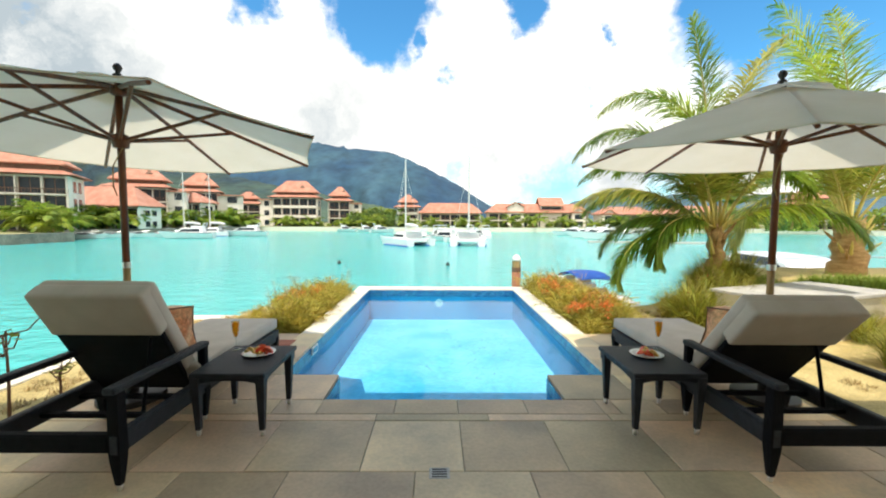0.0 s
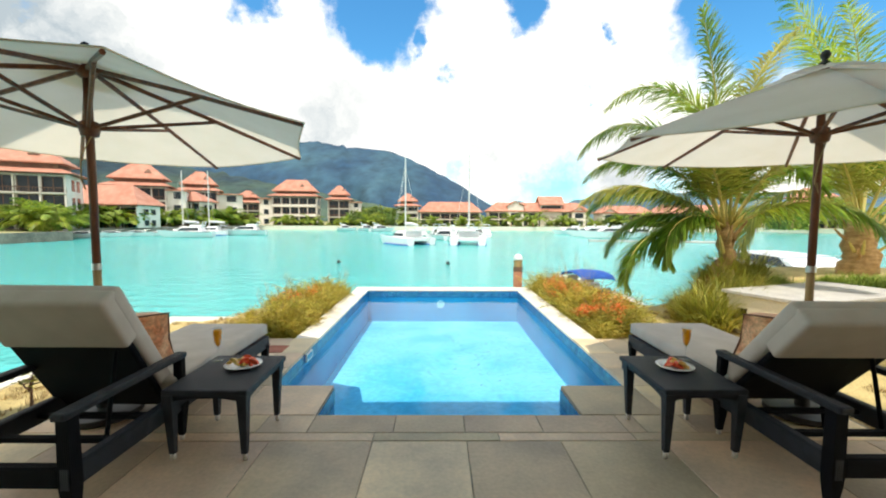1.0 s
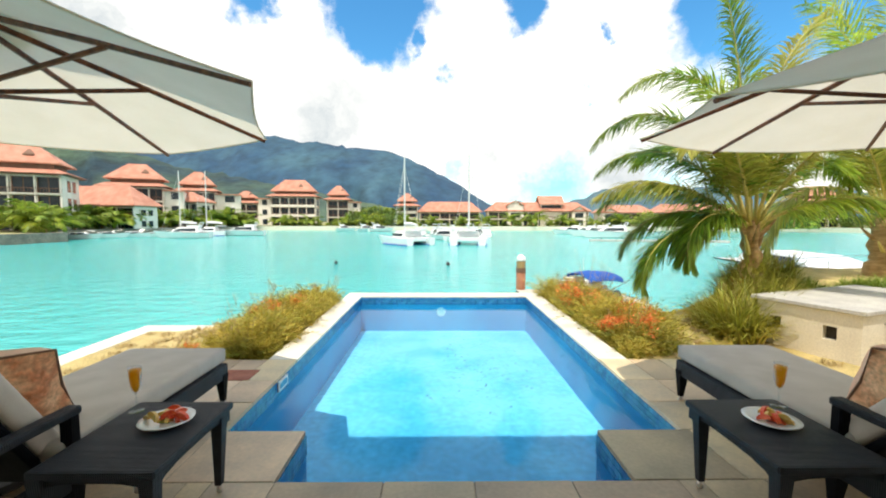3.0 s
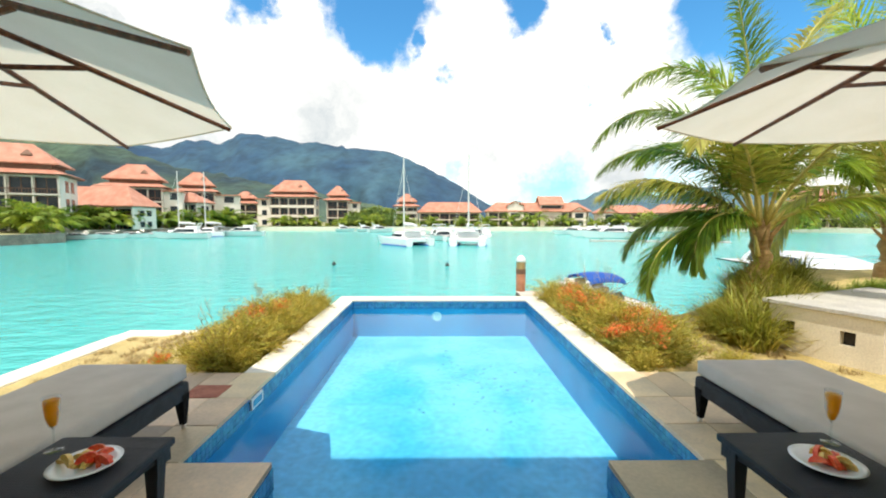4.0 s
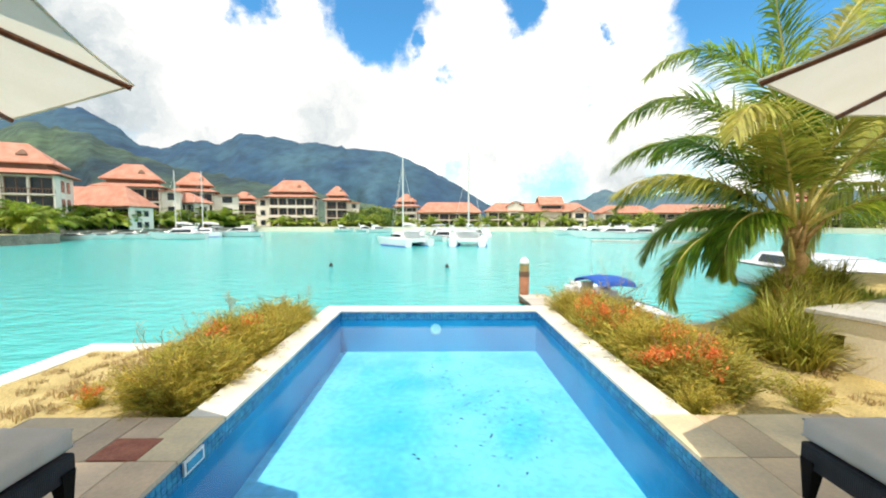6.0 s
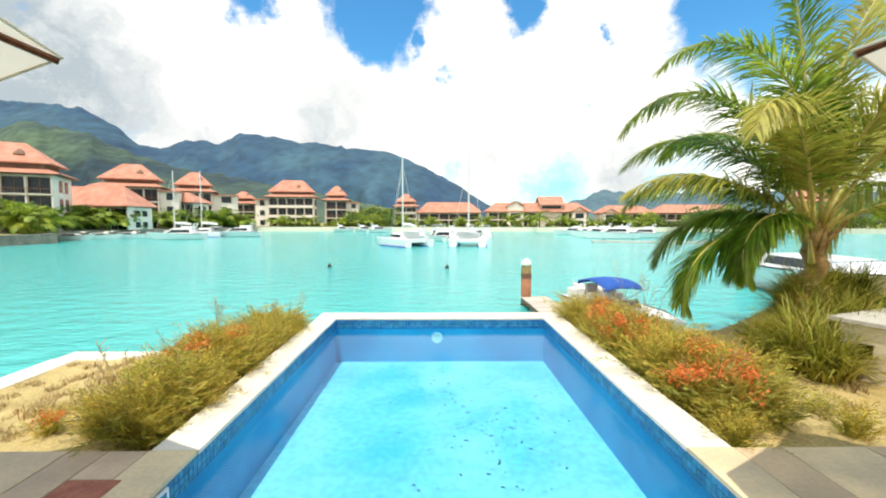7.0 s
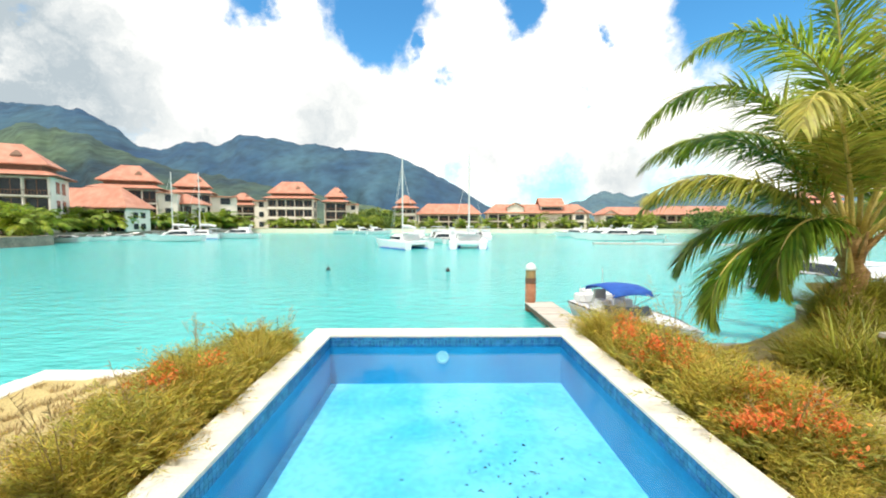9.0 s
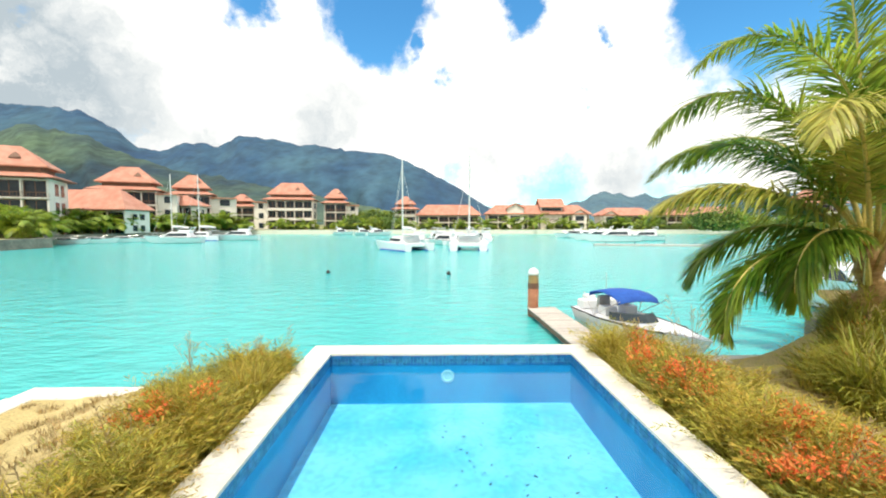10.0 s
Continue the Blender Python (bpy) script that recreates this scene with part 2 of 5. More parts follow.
M_REDFRUIT = surface("red_fruit", (0.75, 0.05, 0.02), (0.85, 0.16, 0.05), 30, 0.35, 0.2, 120)
M_YELLOWFRUIT = surface("yellow_fruit", (0.75, 0.45, 0.08), (0.80, 0.58, 0.20), 30, 0.4, 0.2, 120)
M_RUST = surface("rust_red_cover", (0.30, 0.09, 0.05), (0.40, 0.14, 0.08), 12, 0.75, 0.4, 90)
M_WHITEPL = surface("white_plastic", (0.75, 0.76, 0.74), (0.80, 0.80, 0.78), 8, 0.35, 0.0, wear=0.04)
M_DARKHOLE = surface("dark_recess", (0.03, 0.025, 0.02), (0.05, 0.04, 0.03), 8, 0.9, 0.1)
M_GRASS = surface("golden_green_grass", (0.36, 0.35, 0.045), (0.64, 0.44, 0.09), 1.3, 0.7, 0.0, 9, isl=0.4, translucent=0.35)
M_FERN = surface("olive_gold_fern", (0.28, 0.29, 0.03), (0.72, 0.50, 0.09), 1.1, 0.7, 0.0, 7, isl=0.4, translucent=0.35)
M_STRAW = surface("dry_straw_stalk", (0.34, 0.24, 0.10), (0.46, 0.34, 0.16), 3, 0.8, 0.0, 9, isl=0.3)
M_FLOWER = surface("coral_orange_flower", (0.82, 0.17, 0.04), (0.88, 0.30, 0.08), 8, 0.7, 0.0, 30, isl=0.3, translucent=0.3)
M_DARKLEAF = surface("olive_leaf", (0.26, 0.30, 0.04), (0.50, 0.42, 0.09), 1.5, 0.55, 0.0, 9, isl=0.45, translucent=0.3)
M_FROND = surface("palm_leaflet", (0.10, 0.23, 0.022), (0.46, 0.53, 0.075), 0.7, 0.35, 0.0, 5, isl=0.4, translucent=0.6)
M_FRONDY = surface("yellowing_palm_leaflet", (0.36, 0.38, 0.06), (0.56, 0.50, 0.12), 0.7, 0.45, 0.0, 5, isl=0.3, translucent=0.4)
M_RACHIS = surface("palm_midrib", (0.52, 0.42, 0.10), (0.64, 0.54, 0.18), 2, 0.5, 0.1, 30)
M_TRUNK = surface("palm_trunk", (0.34, 0.20, 0.08), (0.52, 0.34, 0.15), 3, 0.9, 0.9, 16, stretch=(1, 1, 4), dist=0.03)
M_SHRUB = surface("bright_shrub_leaf", (0.17, 0.27, 0.035), (0.38, 0.42, 0.06), 0.25, 0.6, 0.0, 4, isl=0.45, translucent=0.3)
M_SHRUBDARK = surface("deep_green_shrub_leaf", (0.06, 0.13, 0.025), (0.18, 0.25, 0.045), 0.25, 0.6, 0.0, 4, isl=0.45, translucent=0.25)
M_RENDERW = surface("cream_render", (0.72, 0.68, 0.61), (0.80, 0.77, 0.71), 0.4, 0.85, 0.1, 6, wear=0.06)
M_TERRACOTTA = surface("terracotta_roof", (0.58, 0.24, 0.16), (0.68, 0.34, 0.24), 0.5, 0.8, 0.9, 5, shape="TILES", dist=0.12, wear=0.16)
M_TIMBER = surface("brown_eave_timber", (0.16, 0.08, 0.05), (0.24, 0.13, 0.08), 1, 0.7, 0.1, 6)
M_WINDOW = surface("dark_window_glass", (0.015, 0.025, 0.035), (0.035, 0.05, 0.06), 0.4, 0.2, 0.0, 2, spec=0.3)
M_HULL = surface("white_gelcoat", (0.78, 0.79, 0.80), (0.82, 0.82, 0.82), 1, 0.2, 0.0, 10, wear=0.03)
M_NAVY = surface("blue_canvas", (0.012, 0.07, 0.35), (0.02, 0.11, 0.45), 4, 0.8, 0.1, 60, wear=0.1)
M_ALU = surface("pale_mast", (0.62, 0.62, 0.60), (0.72, 0.72, 0.70), 3, 0.4, 0.0, 20, metal=0.3)
M_PLANK = surface("grey_weathered_plank", (0.46, 0.40, 0.34), (0.60, 0.54, 0.47), 3, 0.85, 0.4, 30, rnd=0.2, stretch=(1, 8, 1))
M_PILE = surface("rust_brown_pile", (0.26, 0.10, 0.05), (0.38, 0.17, 0.09), 4, 0.8, 0.3, 30)
M_QUAY = surface("stone_quay", (0.17, 0.155, 0.13), (0.30, 0.27, 0.22), 0.5, 0.9, 0.8, 3, dist=0.1)
# distance haze is put into the hill colours as a blue tint
M_HILL = surface("haze_blue_forested_hill", (0.015, 0.054, 0.110), (0.046, 0.112, 0.150), 0.0045, 0.95, 0.6, 0.03, dist=9, wear=0.35, stretch=(1, 0.4, 1.3))
M_HILLGREEN = surface("haze_tinted_green_foothill", (0.012, 0.036, 0.050), (0.072, 0.120, 0.066), 0.008, 0.95, 0.6, 0.06, dist=7, wear=0.5, stretch=(1, 0.4, 1.3))
M_HILLFAR = surface("haze_blue_distant_hill", (0.06, 0.125, 0.165), (0.085, 0.16, 0.185), 0.005, 0.95, 1.0, 0.025, dist=14, wear=0.25)


# ---- mesh helpers ----
def part(name, bm, material, parent=None, label="", smooth=False, m=None):
    me = bpy.data.meshes.new(name)
    bmesh.ops.recalc_face_normals(bm, faces=bm.faces)
    if smooth:
        for f in bm.faces:
            f.smooth = True
    bm.to_mesh(me)
    bm.free()
    me.materials.append(material)
    ob = new(name, me)
    if parent is not None:
        ob.parent = parent
    if m is not None:
        ob.matrix_basis = m
    if label:
        ob["label"] = label
    return ob


def sharing(name, mesh, parent, m, label=""):
    ob = new(name, mesh)
    ob.parent = parent
    ob.matrix_basis = m
    if label:
        ob["label"] = label
    return ob


def empty(name, m, label, category, group="", kind=""):
    ob = new(name)
    ob.empty_display_size = 0.1
    ob.matrix_basis = m
    return tagged(ob, label, category, group, kind)


def quads(bm, rings, close=True, cap=True):
    vs = [[bm.verts.new(p) for p in r] for r in rings]
    n = len(vs[0])
    for a, b in zip(vs, vs[1:]):
        for i in range(n if close else n - 1):
            bm.faces.new((a[i], a[(i + 1) % n], b[(i + 1) % n], b[i]))
    if cap and close:
        bm.faces.new(vs[0][::-1])
        bm.faces.new(vs[-1])
    return bm


def rbox(bm, x0, x1, y0, y1, z0, z1, bev=0.0, seg=1, m=None):
    t = bmesh.new()
    bmesh.ops.create_cube(t, size=1)
    for v in t.verts:
        v.co = Vector(((x0 + x1) / 2 + v.co.x * (x1 - x0), (y0 + y1) / 2 + v.co.y * (y1 - y0), (z0 + z1) / 2 + v.co.z * (z1 - z0)))
    if bev:
        bmesh.ops.bevel(t, geom=t.edges[:], offset=bev, segments=seg, affect="EDGES", profile=0.6)
    back = {v: bm.verts.new(m @ v.co if m else v.co) for v in t.verts}
    for f in t.faces:
        bm.faces.new([back[v] for v in f.verts])
    t.free()
    return bm


def box(x0, x1, y0, y1, z0, z1, bev=0.0, seg=1, m=None):
    return rbox(bmesh.new(), x0, x1, y0, y1, z0, z1, bev, seg, m)


def tube(bm, pts, radii, n=8, cap=True):
    pts = [Vector(p) for p in pts]
    if isinstance(radii, (int, float)):
        radii = [radii] * len(pts)
    rings = []
    for i, p in enumerate(pts):
        t = (pts[min(i + 1, len(pts) - 1)] - pts[max(i - 1, 0)]).normalized()
        a = t.cross(Vector((0, 0, 1)) if abs(t.z) < 0.9 else Vector((1, 0, 0))).normalized()
        b = t.cross(a)
        rings.append([p + radii[i] * (math.cos(k * math.tau / n) * a + math.sin(k * math.tau / n) * b) for k in range(n)])
    return quads(bm, rings, True, cap)


def lathe(bm, profile, n=20, at=(0, 0, 0)):
    rings = [[(at[0] + r * math.cos(k * math.tau / n), at[1] + r * math.sin(k * math.tau / n), at[2] + z) for k in range(n)] for r, z in profile]
    return quads(bm, rings)


def taper(bm, x, y, z0, z1, w0, w1, dx=0.0, dy=0.0):
    """A square post whose foot is w0 wide and set off by dx, dy, and whose head is w1 wide."""
    rings = []
    for z, w, ox, oy in ((z0, w0, dx, dy), (z1, w1, 0, 0)):
        rings.append([(x + ox + sx * w / 2, y + oy + sy * w / 2, z) for sx, sy in ((-1, -1), (1, -1), (1, 1), (-1, 1))])
    return quads(bm, rings)


def far(u, d):
    """A place across the lagoon: sideways slope of the line of sight, and distance."""
    return -0.2 + u * d, 3.8 + d

# ---- water, land, far shore ----
SEA = -2.4
bm = bmesh.new()
quads(bm, [[(-2600, -60, SEA), (2600, -60, SEA)], [(-2600, 2600, SEA), (2600, 2600, SEA)]], close=False)
tagged(part("water", bm, M_LAGOON), "turquoise lagoon water with small ripples", "water", kind="structure")


def smooth01(t):
    t = min(1.0, max(0.0, t))
    return t * t * (3 - 2 * t)


def land_z(x, y):
    """Height of the garden round the terrace."""
    if x < 0:
        z = -0.12 - 0.74 * smooth01((-x - 2.6) / 3.2)
        z = min(z, -0.12 - 0.7 * smooth01((y - 8.6) / 1.2))
    else:
        z = -0.12 - 0.70 * smooth01((x - 2.6) / 2.8)
        z = min(z, -0.12 - 0.75 * smooth01((y - 9.0) / 1.6))
        z += 0.95 * math.exp(-((x - 7.7) ** 2 / 1.7 + (y - 10.8) ** 2 / 1.7))
        z += 0.75 * smooth01((x - 8.2) / 2.5) * smooth01((y + 2) / 6)
    return z + 0.03 * noise.noise((x * 1.3, y * 1.3, 0)) + 0.012 * noise.noise((x * 6, y * 6, 3))


bm = bmesh.new()
nx, ny = 150, 150
grid = []
for j in range(ny + 1):
    row = []
    for i in range(nx + 1):
        x, y = -6.2 + 24.2 * i / nx, -14 + 25.3 * j / ny
        if x < 1.9 and y > 9.8:
            y = 9.8
        if y > 8.0:
            y += (y - 8.0) * 1.15 * smooth01((x - 8.6) / 2.0)
        z = land_z(x, y)
        if abs(x) < 3.05 and y < 5.5:
            z = -0.4
        if abs(x) < 1.9 and y > 3.2:
            z = -1.5
        row.append(bm.verts.new((x, y, z)))
    grid.append(row)
for j in range(ny):
    for i in range(nx):
        q = (grid[j][i], grid[j][i + 1], grid[j + 1][i + 1], grid[j + 1][i])
        if (q[0].co - q[3].co).length > 1e-4 and (q[1].co - q[2].co).length > 1e-4:
            bm.faces.new(q)
tagged(part("ground", bm, M_SAND, smooth=True), "dry yellow sandy grass of the garden", "ground", kind="structure")

seawall = empty("seawall", pose(0, 0, 0), "pale concrete seawall along the garden", "seawall", kind="structure")
for x0, x1, y0, y1 in ((-6.55, -6.2, -14, 9.8), (-6.55, -1.95, 9.8, 10.15), (1.95, 8.8, 11.2, 11.55), (10.5, 18, 15.0, 15.35)):
    part("wall_face", box(x0, x1, y0, y1, SEA - 0.4, -0.95), M_QUAY, seawall)
    n = max(1, round(max(x1 - x0, y1 - y0) / 1.6))
    for k in range(n):
        g = 0.006
        if x1 - x0 < y1 - y0:
            b = box(x0 - 0.04, x1 + 0.04, y0 + (y1 - y0) * k / n + g, y0 + (y1 - y0) * (k + 1) / n - g, -0.95, -0.84, 0.012)
        else:
            b = box(x0 + (x1 - x0) * k / n + g, x0 + (x1 - x0) * (k + 1) / n - g, y0 - 0.04, y1 + 0.04, -0.95, -0.84, 0.012)
        part("coping_stone", b, M_STONE, seawall)

# far shore: quay on the west side and along the back of the lagoon
bm = bmesh.new()
SHORE = ((-66, 40), (-66, 75), (-80, 84), (-82, 100), (-76, 128), (-70, 158), (130, 164), (150, 120), (400, 110))
low = [bm.verts.new((x, y, -0.9)) for x, y in SHORE]
out = [bm.verts.new((x, y, -0.6)) for x, y in ((-900, 40), (-900, 75), (-900, 90), (-900, 120), (-900, 200), (-900, 900), (300, 1000), (900, 700), (900, 110))]
for i in range(len(SHORE) - 1):
    bm.faces.new((low[i], low[i + 1], out[i + 1], out[i]))
tagged(part("ground", bm, M_LAWN), "green strip of land behind the far quay", "ground", kind="structure")
quay = empty("quay", pose(0, 0, 0), "stone quay wall round the lagoon", "quay", kind="structure")
for (xa, ya), (xb, yb) in zip(SHORE, SHORE[1:]):
    d = Vector((xb - xa, yb - ya, 0))
    n = d.normalized().cross(Vector((0, 0, 1)))
    bm = bmesh.new()
    quads(bm, [[(xa, ya, SEA - 0.5), (xb, yb, SEA - 0.5), (xb, yb, -0.75), (xa, ya, -0.75)],
               [(xa - n.x * 1, ya - n.y * 1, SEA - 0.5), (xb - n.x * 1, yb - n.y * 1, SEA - 0.5), (xb - n.x * 1, yb - n.y * 1, -0.75), (xa - n.x * 1, ya - n.y * 1, -0.75)]])
    part("wall_face", bm, M_QUAY if xb < -60 else M_CONCRETE, quay)


def ridge(name, D, crest, rough, material, label, seed):
    """A mountain range at distance D: crest gives the sideways and upward slope of its skyline."""
    bm = bmesh.new()
    n, rows = 260, []
    u0, u1 = crest[0][0], crest[-1][0]
    for j in range(50):
        t = j / 49
        row = []
        for i in range(n + 1):
            u = u0 + (u1 - u0) * i / n
            k = max(q for q in range(len(crest) - 1) if crest[q][0] <= u + 1e-9)
            (ua, va), (ub, vb) = crest[k], crest[k + 1]
            h = va + (vb - va) * (0.5 * smooth01((u - ua) / (ub - ua)) + 0.5 * (u - ua) / (ub - ua))
            h += 0.009 * noise.fractal((u * 26, seed, 0), 0.8, 2.1, 5) * min(1, h / 0.08)
            spur = noise.fractal((u * 11 + seed, t * 0.8 + u * 2, seed), 1.0, 2.0, 4)
            z = h * D * (t ** 0.8) * (1 + rough * spur * (1 - t) * 1.1)
            dd = D - D * 0.32 * (1 - t) + D * 0.12 * spur * (1 - t)
            row.append(Vector((-0.2 + u * dd, 3.8 + dd, max(-2.0, z))))
        rows.append(row)
    rows.append([p + Vector((0, D * 0.3, -p.z)) for p in rows[-1]])
    quads(bm, rows, close=False)
    tagged(part(name, bm, material, smooth=True), label, "mountain", kind="structure")


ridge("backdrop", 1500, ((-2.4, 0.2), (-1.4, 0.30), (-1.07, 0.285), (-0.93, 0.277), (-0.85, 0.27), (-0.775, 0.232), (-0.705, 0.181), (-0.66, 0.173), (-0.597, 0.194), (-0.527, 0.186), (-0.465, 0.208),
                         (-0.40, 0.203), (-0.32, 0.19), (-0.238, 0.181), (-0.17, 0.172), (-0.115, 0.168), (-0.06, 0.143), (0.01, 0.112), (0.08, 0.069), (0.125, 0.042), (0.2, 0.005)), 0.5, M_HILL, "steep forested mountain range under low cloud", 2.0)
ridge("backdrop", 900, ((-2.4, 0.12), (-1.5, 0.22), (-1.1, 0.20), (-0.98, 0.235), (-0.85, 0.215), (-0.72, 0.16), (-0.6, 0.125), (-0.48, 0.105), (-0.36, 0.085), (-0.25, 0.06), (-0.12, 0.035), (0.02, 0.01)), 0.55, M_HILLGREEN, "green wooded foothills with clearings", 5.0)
ridge("backdrop", 2100, ((0.10, 0.01), (0.20, 0.05), (0.27, 0.03), (0.345, 0.052), (0.385, 0.072), (0.42, 0.077), (0.46, 0.069), (0.50, 0.073), (0.54, 0.063), (0.60, 0.078), (0.66, 0.085), (0.75, 0.07), (0.95, 0.08), (1.6, 0.05)), 0.4, M_HILLFAR, "low distant hills, tinted blue for haze", 7.0)


# ---- houses across the lagoon ----
def hip(bm, x0, x1, y0, y1, z, h, over=0.0, thick=0.25):
    x0, x1, y0, y1 = x0 - over, x1 + over, y0 - over, y1 + over
    s = min(x1 - x0, y1 - y0) / 2 * 0.94
    cx = ((x0 + s, x1 - s) if x1 - x0 > y1 - y0 else ((x0 + x1) / 2 - 0.1, (x0 + x1) / 2 + 0.1))
    cy = ((y0 + y1) / 2 - 0.1, (y0 + y1) / 2 + 0.1) if x1 - x0 > y1 - y0 else (y0 + s, y1 - s)
    return quads(bm, [[(x0, y0, z), (x1, y0, z), (x1, y1, z), (x0, y1, z)], [(x0, y0, z + thick), (x1, y0, z + thick), (x1, y1, z + thick), (x0, y1, z + thick)],
                      [(cx[0], cy[0], z + h), (cx[1], cy[0], z + h), (cx[1], cy[1], z + h), (cx[0], cy[1], z + h)]])


def gable(bm, x0, x1, y0, y1, z, h, over=0.5, along="x"):
    x0, x1, y0, y1 = x0 - over, x1 + over, y0 - over, y1 + over
    t = 0.3
    if along == "x":
        my = (y0 + y1) / 2
        return quads(bm, [[(x, y0, z), (x, my, z + h), (x, y1, z), (x, y1, z + t), (x, my, z + h + t), (x, y0, z + t)] for x in (x0, x1)])
    mx = (x0 + x1) / 2
    return quads(bm, [[(x0, y, z), (mx, y, z + h), (x1, y, z), (x1, y, z + t), (mx, y, z + h + t), (x0, y, z + t)] for y in (y0, y1)])


def storeys(house, x0, x1, dep, z0, n, fh, bays, parapet=False):
    """Open galleries: back wall, slabs, columns, dark panes with frames, railings."""
    part("wall", box(x0 + 0.1, x1 - 0.1, 1.6, dep, z0, z0 + n * fh - 0.02), M_RENDERW, house)
    for xa in (x0, x1 - 0.45):
        part("side_wall", box(xa, xa + 0.45, 0.4, dep - 0.1, z0, z0 + n * fh - 0.04), M_RENDERW, house)
    bw = (x1 - x0 - 0.9) / bays
    for k in range(n):
        z = z0 + k * fh
        if k:
            part("floor_slab", box(x0 - 0.15, x1 + 0.15, -0.1, 1.65, z - 0.35, z), M_RENDERW, house)
            if parapet:
                part("balcony_front", box(x0 + 0.2, x1 - 0.2, -0.22, -0.11, z - 0.35, z + 0.75), M_RENDERW, house)
            rail = part("railing", box(x0 + 0.45, x1 - 0.45, 0.0, 0.08, z + 0.95, z + 1.08), M_TIMBER, house)
            bars = bmesh.new()
            for q in range(int((x1 - x0) / 0.5)):
                rbox(bars, x0 + 0.5 + q * 0.5, x0 + 0.56 + q * 0.5, 0.02, 0.07, z, z + 0.96)
            tagged(part("lattice", bars, M_TIMBER, rail), kind="stuff")
        for b in range(bays):
            xa = x0 + 0.45 + b * bw
            win = part("window", box(xa + 0.04 * bw, xa + 0.96 * bw, 1.5, 1.57, z + 0.05, z + fh - 0.5), M_TIMBER, house)
            for h in range(2):
                w2 = 0.86 * bw / 2
                part("pane", box(xa + 0.07 * bw + h * w2 + 0.08, xa + 0.07 * bw + (h + 1) * w2 - 0.08, 1.46, 1.49, z + 0.15, z + fh - 0.6), M_WINDOW, win)
        part("side_window", box(x1 + 0.004, x1 + 0.06, dep * 0.30, dep * 0.48, z + 0.5, z + fh - 0.9), M_WINDOW, house)
        part("side_window", box(x1 + 0.004, x1 + 0.06, dep * 0.60, dep * 0.78, z + 0.5, z + fh - 0.9), M_WINDOW, house)
        for b in range(bays + 1):
            xa = x0 + 0.2 + b * (x1 - x0 - 0.4) / bays
            part("column", box(xa - 0.14, xa + 0.14, 0.09, 0.4, z, z + fh - 0.36), M_RENDERW, house)


def villa(u, d, rot, w, dep, n, fh, roof_h, wing=0.0, label="", annex=0.0, parapet=False):
    x, y = far(u, d)
    house = empty("villa", pose(x, y, -0.8, 0, 0, rot), label or "cream villa with galleries and a two-tier terracotta hip roof", "house", "villas round the lagoon")
    h = -w / 2
    storeys(house, h, -h, dep, 0, n, fh, max(2, round(w / 4.0)), parapet)
    if annex:
        s = 1 if annex > 0 else -1
        xa, xb = sorted((s * w / 2 + s * 0.1, s * w / 2 + annex))
        ax = part("annex", box(xa, xb, 0.6, dep - 2, 0, n * fh - 1.2), M_RENDERW, house, "white side block with flat roof")
        part("annex_eave", box(xa - 0.4, xb + 0.4, -0.4, dep - 1.6, n * fh - 1.18, n * fh - 0.8), M_TERRACOTTA, ax)
        for k in range(n):
            part("annex_window", box(xa + 0.35 * (xb - xa), xa + 0.75 * (xb - xa), 0.5, 0.58, k * fh + 0.5, k * fh + fh - 1.5), M_WINDOW, ax)
    z = n * fh
    part("eave", box(h - 1.3, -h + 1.3, -1.2, dep + 0.8, z - 0.05, z + 0.12), M_TIMBER, house)
    skirt = bmesh.new()
    quads(skirt, [[(h - 1.6, -1.5, z + 0.13), (-h + 1.6, -1.5, z + 0.13), (-h + 1.6, dep + 1, z + 0.13), (h - 1.6, dep + 1, z + 0.13)],
                  [(h + 0.9, 1.4, z + 1.25), (-h - 0.9, 1.4, z + 1.25), (-h - 0.9, dep - 1.4, z + 1.25), (h + 0.9, dep - 1.4, z + 1.25)]])
    part("skirt_roof", skirt, M_TERRACOTTA, house)
    part("clerestory", box(h + 1.6, -h - 1.6, 2.0, dep - 2.0, z + 1.2, z + 2.5), M_TIMBER, house)
    top = part("roof", hip(bmesh.new(), h + 1.2, -h - 1.2, 1.7, dep - 1.7, z + 2.3, roof_h * 1.1, 1.1), M_TERRACOTTA, house)
    part("roof_vent", hip(bmesh.new(), w * 0.12, w * 0.12 + 1.6, 2.4, 3.8, z + 2.3 + roof_h * 0.42, 1.3, 0.1), M_TIMBER, top)
    if wing:
        s = 1 if wing > 0 else -1
        xa, xb = sorted((s * w / 2 + s * 0.2, s * w / 2 + wing))
        part("wing", box(xa, xb, 1.0, dep - 1, 0, (n - 1) * fh), M_RENDERW, house)
        g = part("wing_roof", gable(bmesh.new(), xa, xb, 0.6, dep - 0.6, (n - 1) * fh, roof_h * 0.85), M_TERRACOTTA, house)
        mx = (xa + xb) / 2
        gb = bmesh.new()
        quads(gb, [[(mx - 2, yy, (n - 1) * fh - 2.0), (mx + 2, yy, (n - 1) * fh - 2.0), (mx + 2, yy, (n - 1) * fh + 0.4), (mx, yy, (n - 1) * fh + 2.0), (mx - 2, yy, (n - 1) * fh + 0.4)] for yy in (-0.1, 3.0)])
        part("gable_front", gb, M_RENDERW, house)
        part("gable_roof", gable(bmesh.new(), mx - 2, mx + 2, -0.2, 3.6, (n - 1) * fh + 0.35, 1.75, 0.4, "y"), M_TERRACOTTA, house)
        for q in range(3):
            xc = xa + (q + 0.5) * (xb - xa) / 3
